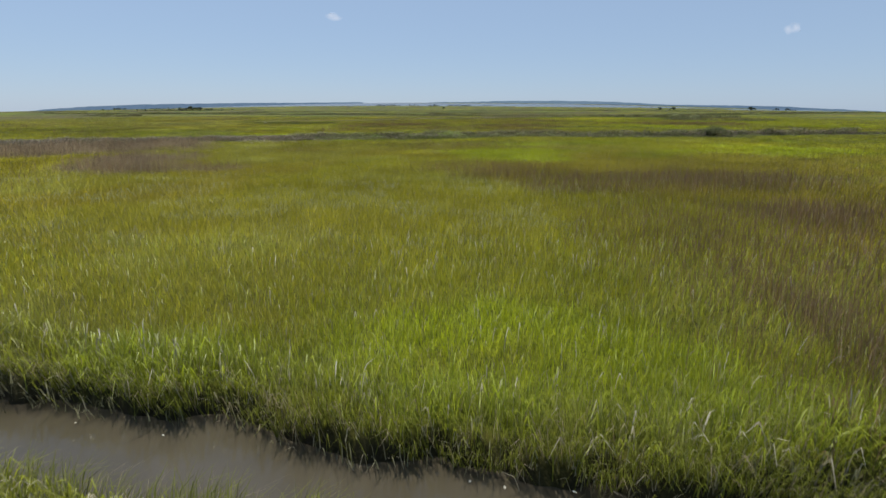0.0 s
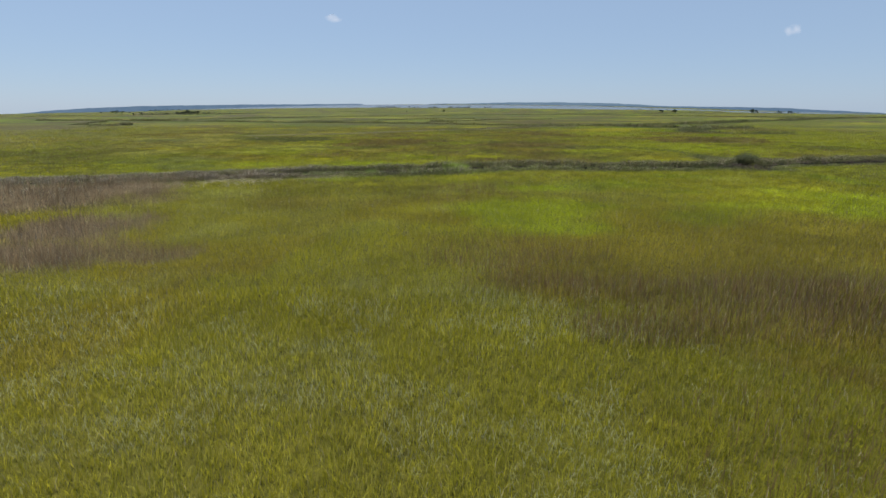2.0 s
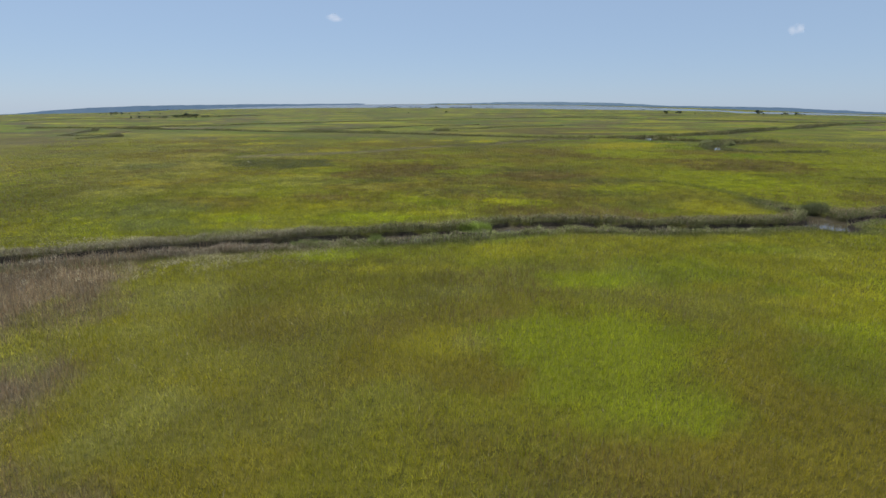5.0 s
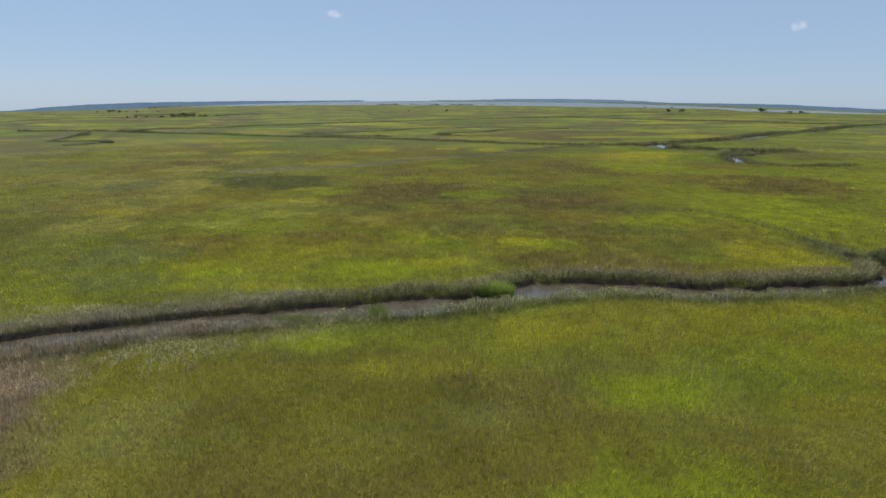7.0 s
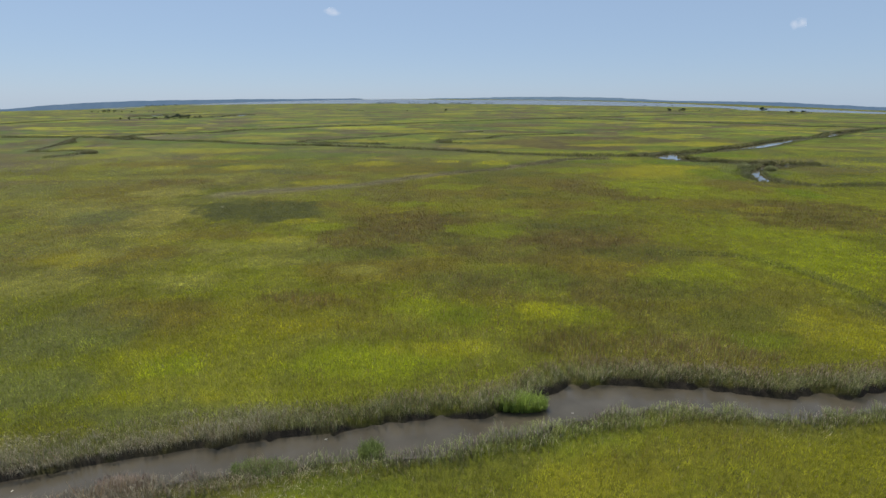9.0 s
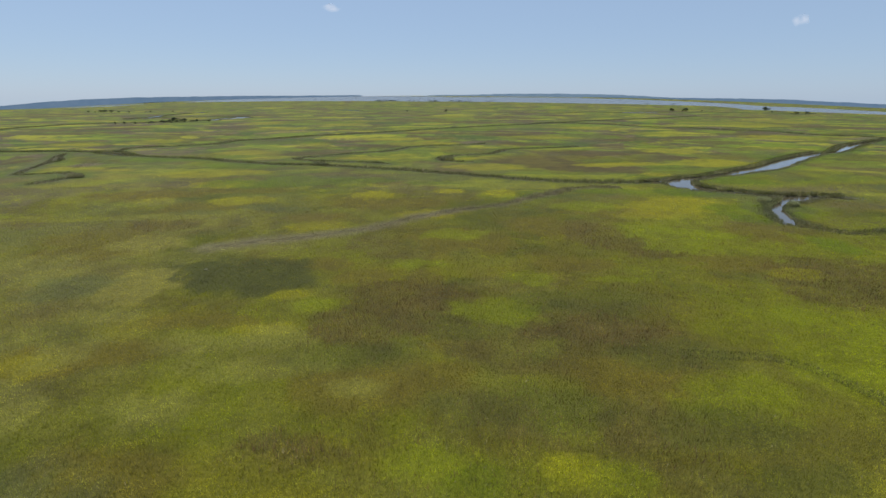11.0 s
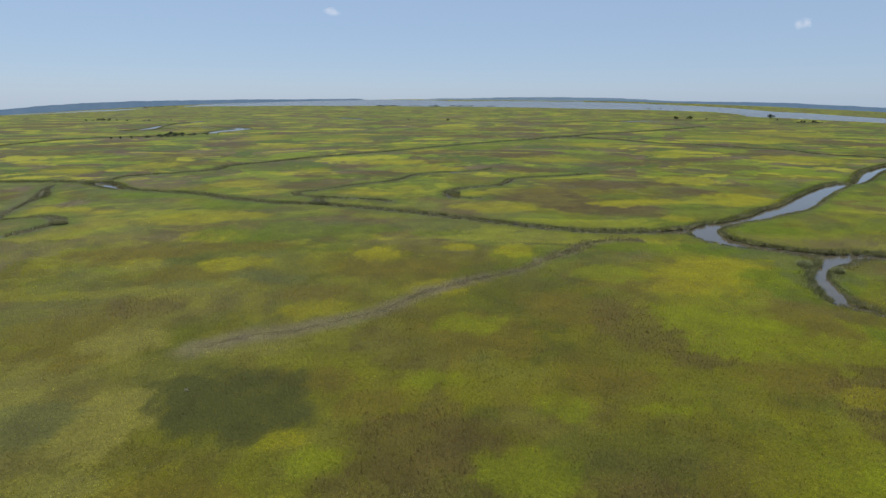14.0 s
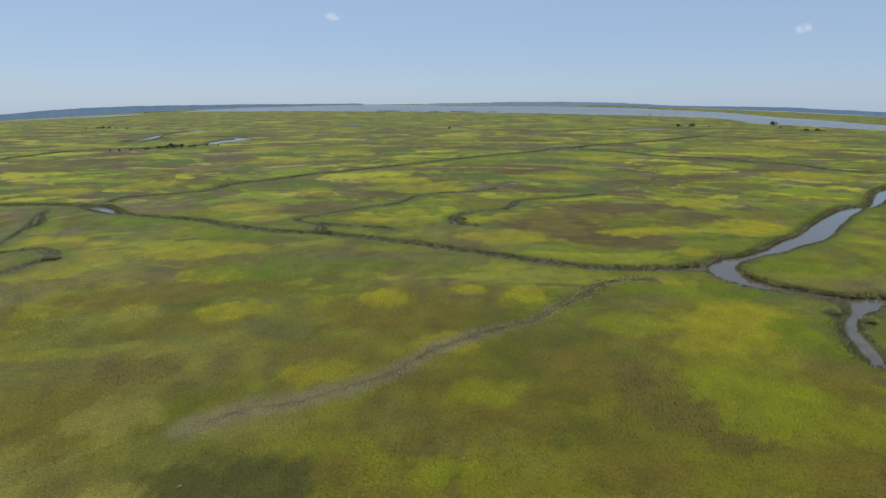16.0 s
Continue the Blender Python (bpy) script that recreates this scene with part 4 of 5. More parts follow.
def build_banks():
    """Taller, greyer grass in a belt along every water's edge, and reeds along a dry line."""
    lots = []
    for line in [REED_LINE, LEFT_DITCH] + [q for q in CREEKS if q is not SECOND_CREEK]:
        dry = line is REED_LINE or line is LEFT_DITCH
        length = np.hypot(*np.diff(line[:, :2], axis=0).T)
        for k in range(len(line) - 1):
            cx, cy, cw = line[k]
            if cy > 2000 or cy < -20 or (line is NEAR_CREEK and abs(cx) > 32):
                continue
            dist = nearness(np.array([cx]), np.array([cy]))[0]
            width = max(0.016, 0.0016 * dist)
            belt = 1.8 if cy < 40 else 0.9 if line is SIDE_CREEK else 5.0 if cy < 125 else min(6.0, 1.7 + 1.6 * cw)
            if dry:
                belt = 4.2 + 2.0 * float(smooth(10, -50, cx))
            n = int(np.clip(length[k] * belt * 2 * (2.0 if dry else 2.4 if cy < 125 else 2.8) / width, 4, 5200))
            u, s = rng.uniform(0, 1, n), rng.choice([-1, 1], n)
            tx, ty = (line[k + 1] - line[k])[:2] / length[k]
            w = cw + (line[k + 1, 2] - cw) * u
            away = (rng.uniform(-0.5, 1, n) ** 2 * np.where(rng.uniform(0, 1, n) < 0.12, -0.4, 1)) * belt
            off = s * (w + away)
            x, y = cx + tx * length[k] * u - ty * off, cy + ty * length[k] * u + tx * off
            low = (1.0 if line is SIDE_CREEK else np.clip(0.45 + 0.45 * w, 0.5, 1.0)) * np.where((tx * s < 0) & (cy > 160) & (not dry), 0.35, 0.8 if line is SIDE_CREEK and cy > 122 else 1.0)
            lots.append((x, y, np.full(n, dist), np.arctan2(-s * tx, s * ty), np.full(n, float(dry)), low))
    x, y, dist, to_water, dry, low = (np.concatenate(q) for q in zip(*lots))
    dry = dry > 0
    x, y = x - dry * (fbm(x, y, 16, 71) - 0.5) * 5, y - dry * (fbm(x, y, 16, 72) - 0.5) * 5
    d = np.where(dry, 1.2, shore(x, y))
    ok = (d > np.where((y > 40) & (y < 125), 0.22, -0.12)) & (d < 6) & ((y > 20) | (d < 1.2))
    x, y, dist, d, to_water, dry, low = x[ok], y[ok], dist[ok], d[ok], to_water[ok], dry[ok], low[ok]
    n = len(x)
    close, mid = y < 30, (y >= 30) & (y < 160)
    tall = np.where(close, 0.68, np.where(mid, 1.2, 1.8 - 0.7 * smooth(500, 900, y))) * (1 - 0.6 * smooth(0.6, 4.5, d)) * np.where(dry, 0.3 + 0.45 * smooth(-45, 5, x), 1) * low
    height = tall * rng.uniform(0.6, 1.2, n) * np.where(mid | close, 0.35 + 1.3 * fbm(x, y, 2.5, 23), 0.35 + 1.2 * fbm(x, y, 7.0, 24))
    c, brown = tint(x, y)
    mix = 0.8 * (1 - smooth(2.0, 5.0, d))[:, None]
    # far belts: dark tone is partly the shaded bank, put into the colour
    grey = np.where(close[:, None], np.array((0.150, 0.170, 0.030)), np.where(mid[:, None], np.where((y > 122)[:, None], np.array((0.090, 0.104, 0.050)), np.array((0.185, 0.190, 0.098))), (np.array((0.094, 0.104, 0.055)) + np.array((0.060, 0.052, 0.042)) * smooth(0.45, 0.7, fbm(x, y, 5.0, 91))[:, None])))
    grey = np.where(dry[:, None], (np.array((0.135, 0.128, 0.070)) + np.array((0.130, 0.110, 0.085)) * np.maximum(smooth(0.3, 0.6, fbm(x, y, 6.0, 92)), smooth(10, 35, -x))[:, None]), grey)
    c = c * (1 - mix) + grey * mix
    c = c * rng.uniform(0.65, 1.3, n)[:, None]
    dead = rng.uniform(0, 1, n) < np.where(close | mid | dry, 0.16, 0.07)
    c[dead] = np.array((0.26, 0.22, 0.15)) * rng.uniform(0.6, 1.2, dead.sum())[:, None]
    width = np.maximum(0.012, np.where(mid, 0.0006, 0.0012) * dist) * rng.uniform(0.7, 1.4, n)
    edge = (d < 0.45) & ~dry
    lean = np.clip(rng.uniform(0.05, 0.7, n) + 0.3 * edge, 0, 0.88)
    heading = np.where(edge, to_water + rng.normal(0, 0.7, n), rng.uniform(0, 2 * np.pi, n))
    z = -0.42 * (1 - smooth(-0.1, 0.3, d)) - 0.05 - view_bend(x, y)
    kinds = (("near_bank_grass", close, True, BANK_GRASS, "arching green grass hanging over a muddy bank"),
             ("creek_bank_grass", mid & ~dry, False, BANK_GRASS, "tall grey-green grass along the muddy creek banks"),
             ("distant_bank_grass", ~close & ~mid & ~dry, False, GRASS, "dark grey-green grass along the winding creeks"),
             ("reed_strip", dry, False, GRASS, "pale grey reeds along a dried-out channel"))
    for name, sel, bent, mat, label in kinds:
        v, l, s, q = blade_mesh("", x[sel], y[sel], z[sel], height[sel], width[sel], lean[sel], heading[sel], c[sel], bent)
        tagged(mesh_object(name, v, l, s, mat, q), label, "grass", kind="stuff")


def arch_mesh(x, y, z, height, reach, width, heading, tints):
    """Long leaves that rise, bow over and droop at the tip."""
    n = len(x)
    fx, fy = np.cos(heading), np.sin(heading)
    turn = heading + np.pi / 2 + rng.normal(0, 0.6, n)
    sx, sy = np.cos(turn) * width / 2, np.sin(turn) * width / 2
    rows = []
    for up, out, wide in ((0.0, 0.0, 0.7), (0.55, 0.14, 1.0), (0.92, 0.46, 0.85)):
        px, py, pz = x + fx * reach * out, y + fy * reach * out, z + height * up
        rows += [np.c_[px - sx * wide, py - sy * wide, pz], np.c_[px + sx * wide, py + sy * wide, pz]]
    droop = rng.uniform(0.45, 1.1, n)
    rows.append(np.c_[x + fx * reach, y + fy * reach, z + height * droop])
    v = np.stack(rows, 1).reshape(-1, 3)
    i = np.arange(n) * 7
    loops = np.stack([i, i + 1, i + 3, i + 2, i + 2, i + 3, i + 5, i + 4, i + 4, i + 5, i + 6], 1).ravel()
    return v, loops, np.tile([4, 4, 3], n), np.repeat(tints, 7, 0)


def build_creek_reeds():
    """Reeds along both banks of the second creek: tall on the far bank, low and drooping on the near one."""
    line = SECOND_CREEK[(SECOND_CREEK[:, 0] > -85) & (SECOND_CREEK[:, 0] < 92)]
    step = np.diff(line[:, :2], axis=0)
    length = np.hypot(*step.T)
    n = 90000
    k = rng.choice(len(length), n, p=length / length.sum())
    u, side = rng.uniform(0, 1, n), np.where(rng.uniform(0, 1, n) < 0.66, 1, -1)
    tx, ty = (step[k] / length[k, None]).T
    away = np.where(side > 0, rng.uniform(0, 1, n) ** 1.6 * 5.2 - 0.3, rng.uniform(0, 1, n) ** 1.3 * 2.6 - 0.3)
    off = side * (line[k, 2] + away)
    x, y = line[k, 0] + step[k, 0] * u - ty * off, line[k, 1] + step[k, 1] * u + tx * off
    d = shore(x, y)
    ok = (d > 0.2) & (d < 5)
    x, y, d, side, tx, ty, away = x[ok], y[ok], d[ok], side[ok], tx[ok], ty[ok], away[ok]
    n, far = len(x), side > 0
    lump = fbm(x, y, 2.4, 23)
    height = np.where(far, (1.15 - 0.55 * smooth(1.0, 4.5, d)) * (1 - 0.35 * smooth(15, 35, -x)), 0.78) * np.where(far, 0.45 + 1.05 * lump, (0.1 + 1.75 * lump) * (1 - 0.7 * smooth(30, 44, x))) * rng.uniform(0.65, 1.2, n)
    c, brown = tint(x, y)
    grey = np.where(far[:, None], np.array((0.132, 0.138, 0.068)), np.array((0.150, 0.172, 0.064)))
    mix = (0.85 * (1 - smooth(1.6, 4.5, d)))[:, None]
    c = (c * 1.15 * (1 - mix) + grey * mix) * (rng.uniform(0.3, 1.65, n) * (0.35 + 1.3 * fbm(x, y, 3.0, 93)))[:, None]
    bleached = (smooth(12, 28, -x) * np.where(far, 0.6, 0.75))[:, None]
    c = c * (1 - bleached) + np.array((0.225, 0.195, 0.150)) * rng.uniform(0.6, 1.3, n)[:, None] * bleached
    pale = rng.uniform(0, 1, n) < np.where(far, 0.09, 0.14)
    c[pale] = np.array((0.34, 0.30, 0.23)) * rng.uniform(0.6, 1.2, pale.sum())[:, None]
    rust = rng.uniform(0, 1, n) < np.where(far, 0.12 + 0.5 * smooth(1.2, 3.4, d) * smooth(-20, 5, x), 0.10 + 0.35 * smooth(-10, -25, x))
    c[rust] = np.array((0.190, 0.140, 0.095)) * rng.uniform(0.6, 1.3, rust.sum())[:, None]
    stem = (rng.uniform(0, 1, n) < 0.16 * smooth(0.5, 0.62, fbm(x, y, 4.0, 94))) & ~far & (d < 1.4)
    c[stem] = np.array((0.165, 0.115, 0.100)) * rng.uniform(0.6, 1.3, stem.sum())[:, None]
    height[stem] = rng.uniform(0.7, 1.25, stem.sum())
    edge = d < 0.7
    out = np.arctan2(-side * tx, side * ty)
    heading = np.where(edge, out + rng.normal(0, 0.8, n), rng.uniform(0, 2 * np.pi, n))
    z = -0.42 * (1 - smooth(0.0, 0.4, d)) - 0.05 - view_bend(x, y)
    v, l, s, q = arch_mesh(x, y, z, height, height * rng.uniform(0.15, 1.0, n) * np.where(stem, 0.35, 1), rng.uniform(0.013, 0.032, n), heading, c)
    tagged(mesh_object("creek_reeds", v, l, s, REED, q), "tall grey-green reeds overhanging a muddy creek", "reeds", kind="stuff")


def build_stems():
    """Leaves drooping over the nearest bank, and bare stems and dead leaves on its steep mud."""
    n = 16000
    x, y = rng.uniform(-16, 8, n), rng.uniform(3, 13, n)
    d = shore(x, y)
    ok = (d > -0.25) & (d < 0.35) & (y > 6.0 - 0.25 * x)
    x, y, d = x[ok], y[ok], d[ok]
    n = len(x)
    c = np.array((0.200, 0.195, 0.125)) * rng.uniform(0.4, 1.6, n)[:, None]
    pale = rng.uniform(0, 1, n) < 0.2
    c[pale] = np.array((0.40, 0.37, 0.28)) * rng.uniform(0.6, 1.2, pale.sum())[:, None]
    z = -0.62 + 0.6 * smooth(-0.25, 0.25, d)
    v, l, s, c = blade_mesh("", x, y, z, rng.uniform(0.25, 0.62, n), rng.uniform(0.010, 0.024, n), rng.uniform(0.1, 0.8, n), rng.normal(-1.6, 0.9, n), c, True)
    tagged(mesh_object("bank_stems", v, l, s, BANK_GRASS, c), "bare grey stems and dead leaves on dark mud", "grass", kind="stuff")
    lots = []
    for count, x0, x1, y0, y1, low, high in ((42000, -17, 13, 2, 14, 0.12, 1.3), (20000, -20, 20, 3, 21, 0.9, 30.0)):
        x, y = rng.uniform(x0, x1, count), rng.uniform(y0, y1, count)
        d = shore(x, y)
        ok = (d > low) & (d < high) & (np.abs(x) < 0.95 * y + 8) & (rng.uniform(0, 1, count) < smooth(0.36, 0.56, fbm(x, y, 0.55, 82, 2)) + 0.15)
        x, y, d = x[ok], y[ok], d[ok]
        n = len(x)
        bank = d < 0.6
        c, brown = tint(x, y)
        c = (c * 0.5 + np.array((0.156, 0.192, 0.014)) * 0.5) * 1.4 * rng.uniform(0.5, 1.3, n)[:, None]
        # dead leaves, whitened so that they also pass for glints of sun
        dead = rng.uniform(0, 1, n) < 0.09
        c[dead] = np.array((0.38, 0.35, 0.27)) * rng.uniform(0.6, 1.25, dead.sum())[:, None]
        rust = rng.uniform(0, 1, n) < 0.35 * smooth(4, 11, x)
        c[rust] = np.array((0.20, 0.135, 0.065)) * rng.uniform(0.6, 1.2, rust.sum())[:, None]
        z = (fbm(x, y, 3.0, 31) - 0.5) * 0.16 + (fbm(x, y, 25.0, 32) - 0.5) * 0.25 - 0.5 * (1 - smooth(-0.1, 0.4, d)) - 0.05
        height = rng.uniform(0.45, 0.95, n) * (0.6 + 0.6 * fbm(x, y, 1.3, 81)) * np.where(d > 1.3, 0.85, 1)
        heading = np.where(bank, rng.normal(-1.75, 0.8, n), rng.uniform(0, 2 * np.pi, n))
        lots.append(arch_mesh(x, y, z, height, height * rng.uniform(0.2, 0.9, n) * np.where(bank, 1.2, 0.8), rng.uniform(0.012, 0.028, n) * np.where(d > 1.3, 0.7, 1), heading, c))
    shift = len(lots[0][0])
    ob = mesh_object("tall_cordgrass", np.concatenate([q[0] for q in lots]), np.concatenate([lots[0][1], lots[1][1] + shift]), np.concatenate([q[2] for q in lots]), GLOSSY_GRASS, np.concatenate([q[3] for q in lots]))
    tagged(ob, "glossy green cordgrass leaves drooping over a muddy bank", "grass", kind="stuff")


# ---- trees and shrubs ----
def leaf_clumps(bm, centre, spread, count, size, seed):
    r = random.Random(seed)
    for _ in range(count):
        u = Vector((r.gauss(0, 1), r.gauss(0, 1), r.gauss(0, 1))).normalized() * r.uniform(0.45, 1.0) ** 0.5
        p = Vector(centre) + Vector((u.x * spread[0], u.y * spread[1], u.z * spread[2]))
        turn = Euler((r.uniform(0, 6.3), r.uniform(0, 6.3), r.uniform(0, 6.3))).to_matrix()
        s = size * r.uniform(0.6, 1.4)
        corners = [bm.verts.new(p + turn @ Vector(q) * s) for q in ((-0.5, -0.35, 0), (0.5, -0.3, 0.12), (0.6, 0.35, 0), (-0.4, 0.4, -0.1))]
        bm.faces.new(corners)


def limb(bm, a, b, ra, rb, sides=6):
    a, b = Vector(a), Vector(b)
    turn = (b - a).to_track_quat("Z", "Y").to_matrix()
    rings = []
    for p, r in ((a, ra), (b, rb)):
        rings.append([bm.verts.new(p + turn @ Vector((math.cos(t) * r, math.sin(t) * r, 0))) for t in (2 * math.pi * k / sides for k in range(sides))])
    for k in range(sides):
        bm.faces.new((rings[0][k], rings[0][(k + 1) % sides], rings[1][(k + 1) % sides], rings[1][k]))
    bm.faces.new(rings[1])


def build_tree(name, height, breadth, seed, label, category):
    r = random.Random(seed)
    root = new(name)
    tagged(root, label, category)
    trunk, crown = bmesh.new(), bmesh.new()
    limb(trunk, (0, 0, -0.4), (0.02 * height, 0, height * 0.45), height * 0.035, height * 0.02)
    for k in range(7):
        t = 2 * math.pi * (k + r.random() * 0.6) / 7
        reach, lift = breadth * r.uniform(0.2, 0.42), height * r.uniform(0.18, 0.78)
        tip = (math.cos(t) * reach, math.sin(t) * reach, lift)
        limb(trunk, (0, 0, height * r.uniform(0.2, 0.42)), tip, height * 0.016, height * 0.006, 5)
        leaf_clumps(crown, tip, (breadth * 0.23, breadth * 0.23, height * 0.17), 60, height * 0.075, seed * 31 + k)
    leaf_clumps(crown, (0, 0, height * 0.74), (breadth * 0.26, breadth * 0.26, height * 0.24), 90, height * 0.08, seed * 57)
    part("trunk", trunk, BARK, root)
    part("crown", crown, TREE_LEAVES, root)
    return root


def put_trees():
    far = "dark green low tree standing in the distant marsh"
    kinds = [build_tree("tree", 9.0, 9.0, 1, far, "tree"), build_tree("tree", 8.0, 11.0, 2, far, "tree"), build_tree("tree", 10.0, 7.5, 3, far, "tree")]
    first = [True, True, True]
    r = random.Random(5)

    def plant(x, y, size, group):
        k = r.randrange(3)
        m = pose(x, y, -float(view_bend(x, y)) - 0.05, 0, 0, r.uniform(0, 360))
        if first[k]:
            ob, first[k] = kinds[k], False
            ob.matrix_basis = m
        else:
            ob = copy_thing(kinds[k], m)
        ob.scale = (size * r.uniform(0.8, 1.2), size * r.uniform(0.8, 1.2), size * r.uniform(0.6, 0.95))
        tagged(ob, group=group)

    for x, y, s in [(-492, 880, 0.4), (-481, 884, 0.45), (-468, 890, 0.4), (-452, 905, 0.7), (-440, 918, 0.8), (-436, 930, 0.95), (-431, 934, 1.0), (-424, 936, 0.95), (-418, 942, 0.8),
                    (-409, 948, 0.7), (-403, 952, 0.7), (-388, 962, 0.45), (-375, 975, 0.35)]:
        plant(x, y, s, "trees by the far loop")
    for x, y, s in [(-985, 1585, 0.7), (-970, 1590, 0.6), (-945, 1575, 1.1), (-935, 1580, 1.2), (-922, 1585, 1.0), (-905, 1590, 0.6), (-800, 1560, 0.55), (-745, 1570, 0.4)]:
        plant(x, y, s, "trees on the far flats")
    for x, y, s in [(1014, 1800, 1.5), (1026, 1815, 1.7), (1040, 1822, 1.2), (655, 1650, 1.0), (664, 1660, 1.1), (690, 1650, 1.0), (700, 1658, 1.2), (708, 1664, 0.9), (745, 1650, 0.5),
                    (872, 1440, 0.6), (884, 1446, 0.9), (893, 1450, 0.8), (908, 1440, 0.9), (917, 1446, 1.0), (930, 1450, 0.6), (945, 1460, 0.5), (930, 1620, 0.7)]:
        plant(x, y, s, "trees near the wide river")
    for x0, x1, count in ((-372, -238, 15), (-190, -128, 4), (-82, -20, 7), (28, 152, 15)):
        for k in range(count):
            plant(x0 + (x1 - x0) * (k + r.uniform(0.1, 0.9)) / count, 3050 + r.uniform(-25, 25) - 0.35 * (x0 + 372) * 0.4, r.uniform(0.6, 1.35), "trees along the river's edge")
    for x, y in ((-2052, 3850), (-2040, 3858), (-2022, 3866), (-2004, 3880), (-1986, 3895), (-1964, 3915), (-1940, 3940), (-1905, 3965)):
        plant(x, y, r.uniform(1.2, 1.9), "trees on the far spit")
    for x, y in ((232, 2990), (247, 2985), (262, 2990), (1004, 2790), (1011, 2792), (1072, 2800), (1122, 2740)):
        plant(x, y, r.uniform(0.8, 1.2), "trees along the river's edge")
    for x, y, s in [(4, 1478, 0.9), (-98, 1508, 0.5), (-808, 1550, 0.4), (-858, 1559, 0.6)]:
        plant(x, y, s, "lone trees on the flats")


def build_tussock(name, x, y, breadth, height, colour, label, seed):
    """A thick clump of tall blades."""
    r = np.random.default_rng(seed)
    n = int(420 * breadth[0] * breadth[1]) + 250
    a, q = r.uniform(0, 2 * np.pi, n), np.sqrt(r.uniform(0, 1, n))
    bx, by = np.cos(a) * q * breadth[0], np.sin(a) * q * breadth[1]
    c = np.array(colour) * r.uniform(0.65, 1.35, n)[:, None]
    v, l, s, c = blade_mesh("", bx, by, np.full(n, -0.35), (height + 0.35) * (1 - 0.35 * q**2) * r.uniform(0.6, 1.15, n), r.uniform(0.03, 0.07, n) * (2.0 if y > 200 else 1.0), np.clip(r.uniform(0.05, 0.75, n), 0, 0.8), r.uniform(0, 2 * np.pi, n), c, True)
    ob = mesh_object(name, v, l, s, GRASS, c)
    ob.location = (x, y, -float(view_bend(x, y)))
    tagged(ob, label, "grass clump")


def put_tussocks():
    build_tussock("reed_clump", 1.2, 100.7, (2.5, 1.0), 1.4, (0.25, 0.33, 0.07), "bright green reed clump on the creek bank", 1)
    build_tussock("reed_clump", -11.6, 94.0, (1.0, 0.8), 1.05, (0.16, 0.205, 0.06), "rounded green reed clump standing in the creek", 2)
    build_tussock("reed_clump", 57.0, 113.4, (2.4, 1.2), 1.9, (0.105, 0.12, 0.06), "tall dark reed clump by the creek mouth", 3)
    build_tussock("reed_clump", 118.2, 276.5, (2.4, 2.0), 2.4, (0.24, 0.26, 0.13), "grey-green reed clump by the river bend", 4)
    build_tussock("reed_clump", 124.8, 269.0, (2.0, 1.8), 2.2, (0.24, 0.26, 0.13), "grey-green reed clump by the river bend", 5)
    build_tussock("dry_tuft", -29.0, 90.3, (1.9, 0.8), 0.75, (0.25, 0.195, 0.165), "mauve dried reed tuft on the creek bank", 12)
    build_tussock("reed_clump", -19.3, 91.9, (2.6, 0.9), 0.85, (0.15, 0.19, 0.06), "green reed tuft with rusty stems on the creek bank", 13)
    build_tussock("dry_tuft", -63, 193, (0.4, 0.3), 0.5, (0.34, 0.33, 0.26), "bleached pale tuft in dark green grass", 11)
    build_tussock("reed_clump", -193, 342, (4.0, 3.0), 2.2, (0.20, 0.20, 0.11), "dark reed clump beside a creek hook", 6)
    build_tussock("reed_clump", -3, 424, (4.0, 2.0), 1.6, (0.14, 0.15, 0.08), "grey-green reed clump beside a small pool", 7)
    build_tussock("reed_clump", -80, 391, (6.0, 2.2), 1.6, (0.14, 0.15, 0.08), "grey-green reed clump by a creek fork", 8)


def put_flecks():
    """Pale chips added afloat on the creeks, standing in for small white glints."""
    r = random.Random(8)
    for x, y, size in [(0.45, 7.35, 0.02), (1.0, 7.2, 0.025), (2.1, 7.1, 0.02), (0.1, 7.7, 0.015), (-7.1, 9.0, 0.02), (-5.2, 8.6, 0.02), (-6.4, 8.2, 0.015), (-15.6, 96.2, 0.06), (-37.0, 90.2, 0.05), (5.8, 100.0, 0.06)]:
        bm = bmesh.new()
        n, long = 7, r.uniform(1.2, 2.4)
        rings = []
        for z in (0.0, 0.25):
            rings.append([bm.verts.new((math.cos(2 * math.pi * k / n) * long * (1 - 0.2 * z), math.sin(2 * math.pi * k / n) * r.uniform(0.7, 1.0) * (1 - 0.2 * z), z)) for k in range(n)])
        for k in range(n):
            bm.faces.new((rings[0][k], rings[0][(k + 1) % n], rings[1][(k + 1) % n], rings[1][k]))
        bm.faces.new(rings[1])
        bm.faces.new(rings[0][::-1])
        me = bpy.data.meshes.new("glint_chip")
        bm.to_mesh(me)
        bm.free()
        me.materials.append(PALE_FLECK)
        ob = tagged(new("glint_chip", me), "small pale chip on brown water standing in for a glint", "debris", "floating reed chips")
        ob.matrix_basis = pose(x, y, WATER - float(view_bend(x, y)) - 0.004, 0, 0, r.uniform(0, 180)) @ Matrix.Diagonal((size, size, size, 1))


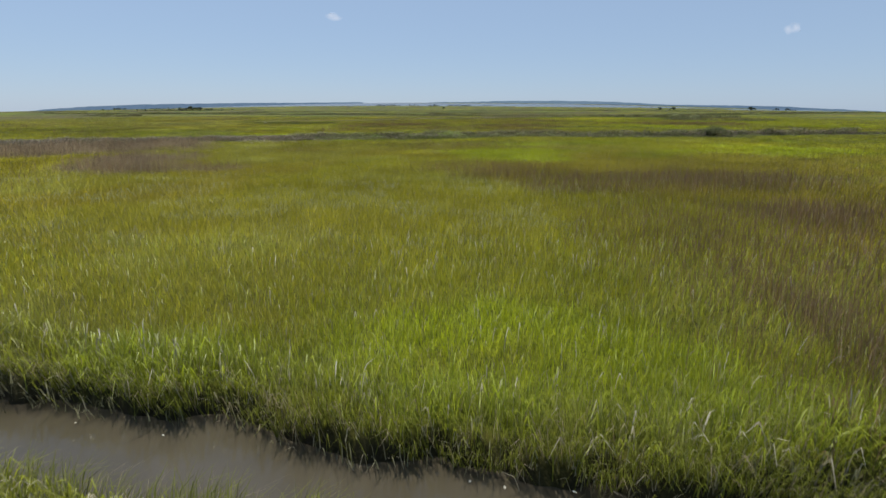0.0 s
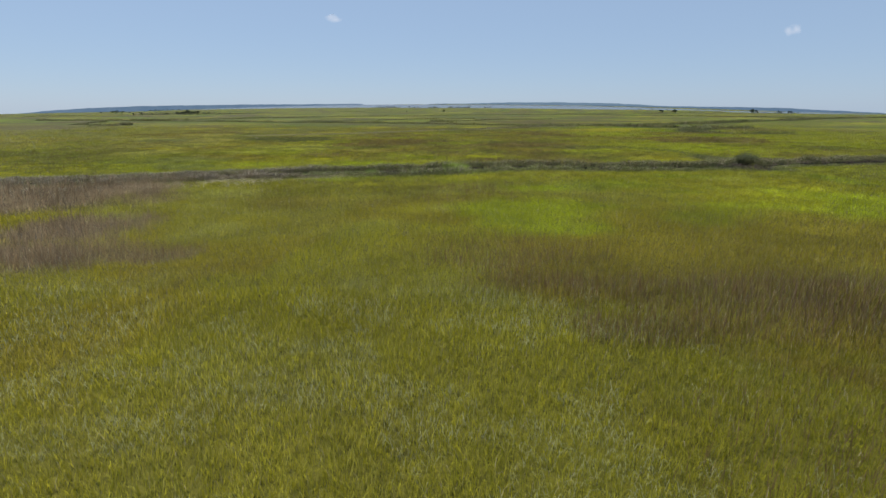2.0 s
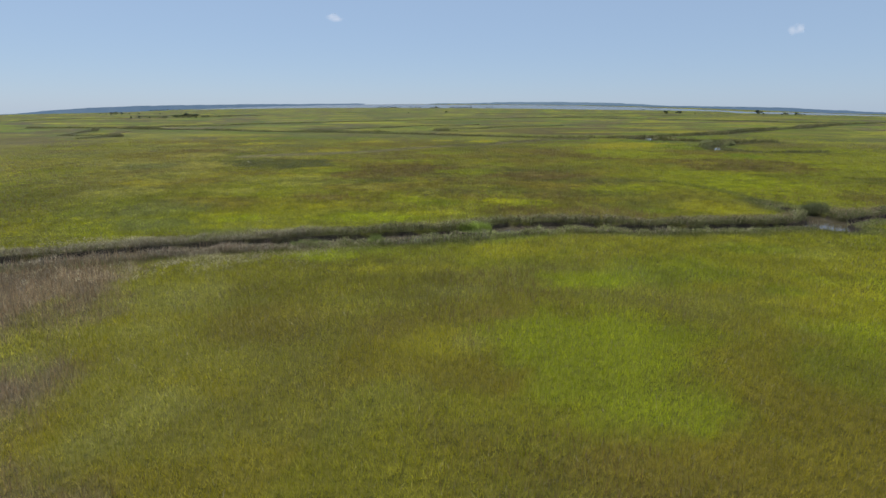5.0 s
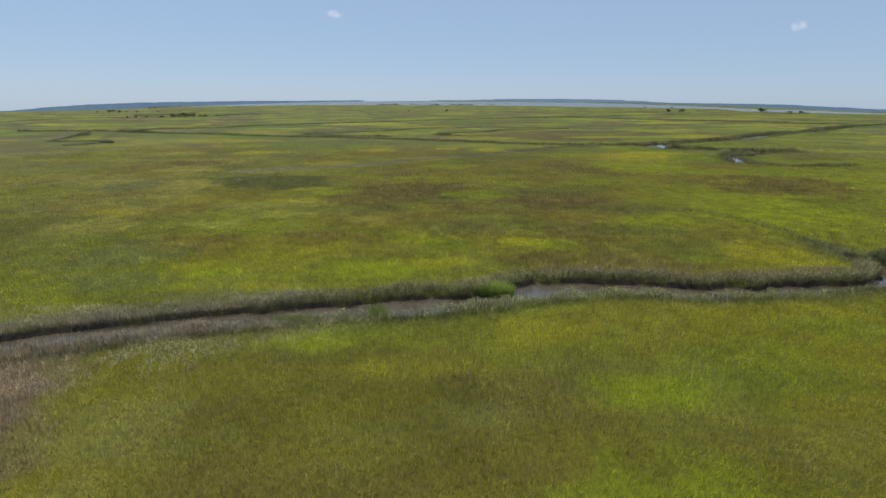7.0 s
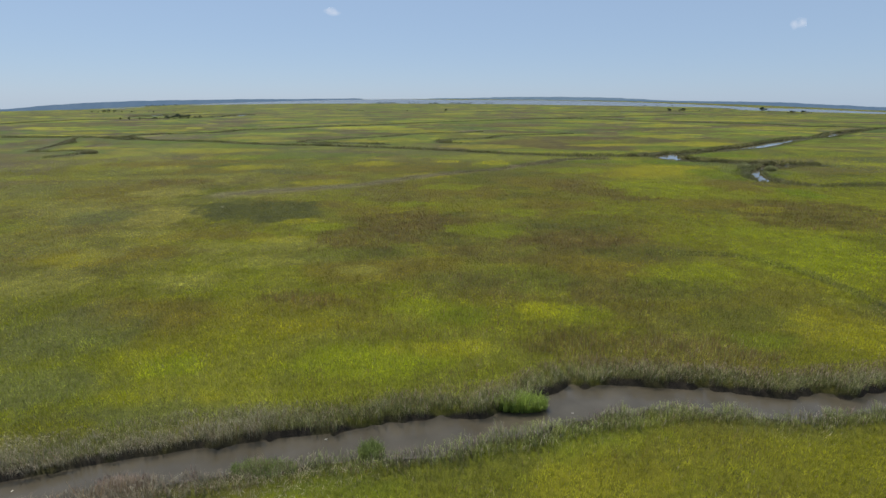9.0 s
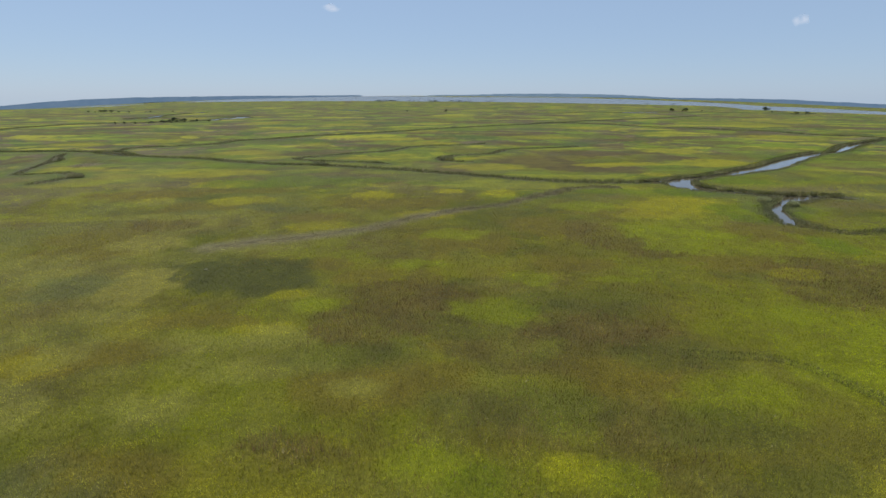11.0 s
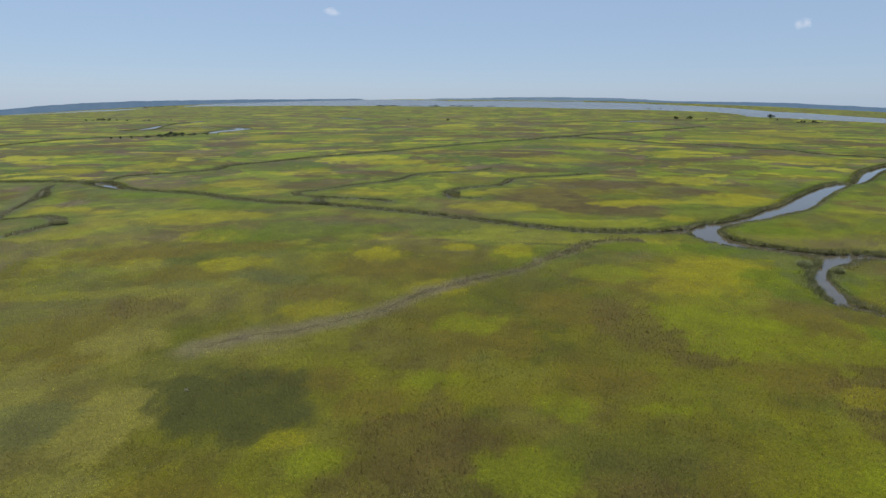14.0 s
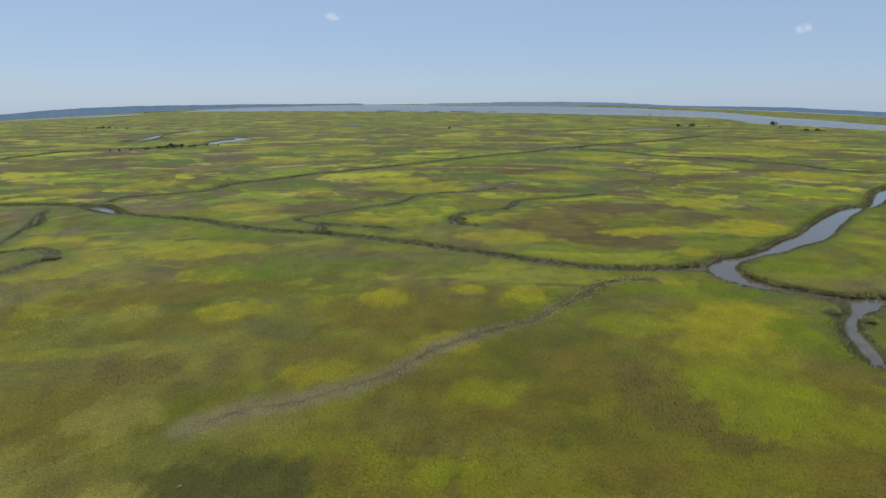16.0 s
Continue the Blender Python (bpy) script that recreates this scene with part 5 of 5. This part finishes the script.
# ---- far shore and clouds ----
def build_shore(name, x0, x1, y, height, seed, mat, label):
    """A long wooded rise with an uneven top, closed at the back."""
    xs = np.linspace(x0, x1, 160)
    ends = smooth(0, 0.45, (xs - x0) / (x1 - x0)) * smooth(0, 0.45, (x1 - xs) / (x1 - x0))
    top = height * (0.75 + 0.25 * fbm(xs, xs * 0, 700, seed)) * (0.12 + 0.88 * ends) + 6 * fbm(xs, xs * 0, 45, seed + 9, 2)
    bm = bmesh.new()
    rows = []
    for dy, f in ((-40, 0.0), (-25, 0.7), (0, 1.0), (25, 0.6), (40, 0.0)):
        rows.append([bm.verts.new((float(a), y + dy, float(-view_bend(a, y) - 1 + t * f))) for a, t in zip(xs, top)])
    for a, b in zip(rows[:-1], rows[1:]):
        for k in range(len(xs) - 1):
            bm.faces.new((a[k], a[k + 1], b[k + 1], b[k]))
    me = bpy.data.meshes.new(name)
    bm.to_mesh(me)
    bm.free()
    me.materials.append(mat)
    tagged(new(name, me), label, "shore", kind="structure")


def build_cloud(x, y, z, size, seed):
    """A small puff with an uneven outline."""
    bm = bmesh.new()
    bmesh.ops.create_icosphere(bm, subdivisions=4, radius=1.0)
    for v in bm.verts:
        v.co = v.co * (0.85 + 0.35 * noise.noise(v.co * 1.6 + Vector((seed, 0, 0))))
    me = bpy.data.meshes.new("cloud")
    bm.to_mesh(me)
    bm.free()
    me.materials.append(VAPOUR)
    ob = tagged(new("cloud", me), "small thin white cloud in a clear blue sky", "cloud", "small clouds", "structure")
    ob.location, ob.scale = (x, y, z), (size[0], size[0], size[1])


VAPOUR = cloud_material()
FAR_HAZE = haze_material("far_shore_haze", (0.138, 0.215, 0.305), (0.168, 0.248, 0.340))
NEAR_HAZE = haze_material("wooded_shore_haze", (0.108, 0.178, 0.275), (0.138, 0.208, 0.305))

build_ground()
build_water()
build_shore("backdrop_left", -6600, -700, 4820, 66, 3, NEAR_HAZE, "long wooded rise on the horizon, coloured blue for haze")
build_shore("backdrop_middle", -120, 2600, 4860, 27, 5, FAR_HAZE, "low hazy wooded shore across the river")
build_shore("backdrop_right", 1300, 6200, 4800, 40, 8, NEAR_HAZE, "long wooded rise on the horizon, coloured blue for haze")
build_grass()
build_banks()
build_creek_reeds()
build_stems()
put_trees()
put_tussocks()
put_flecks()
build_cloud(-820, 4300, 662, (92, 36), 4)
build_cloud(2655, 4300, 582, (66, 60), 2)
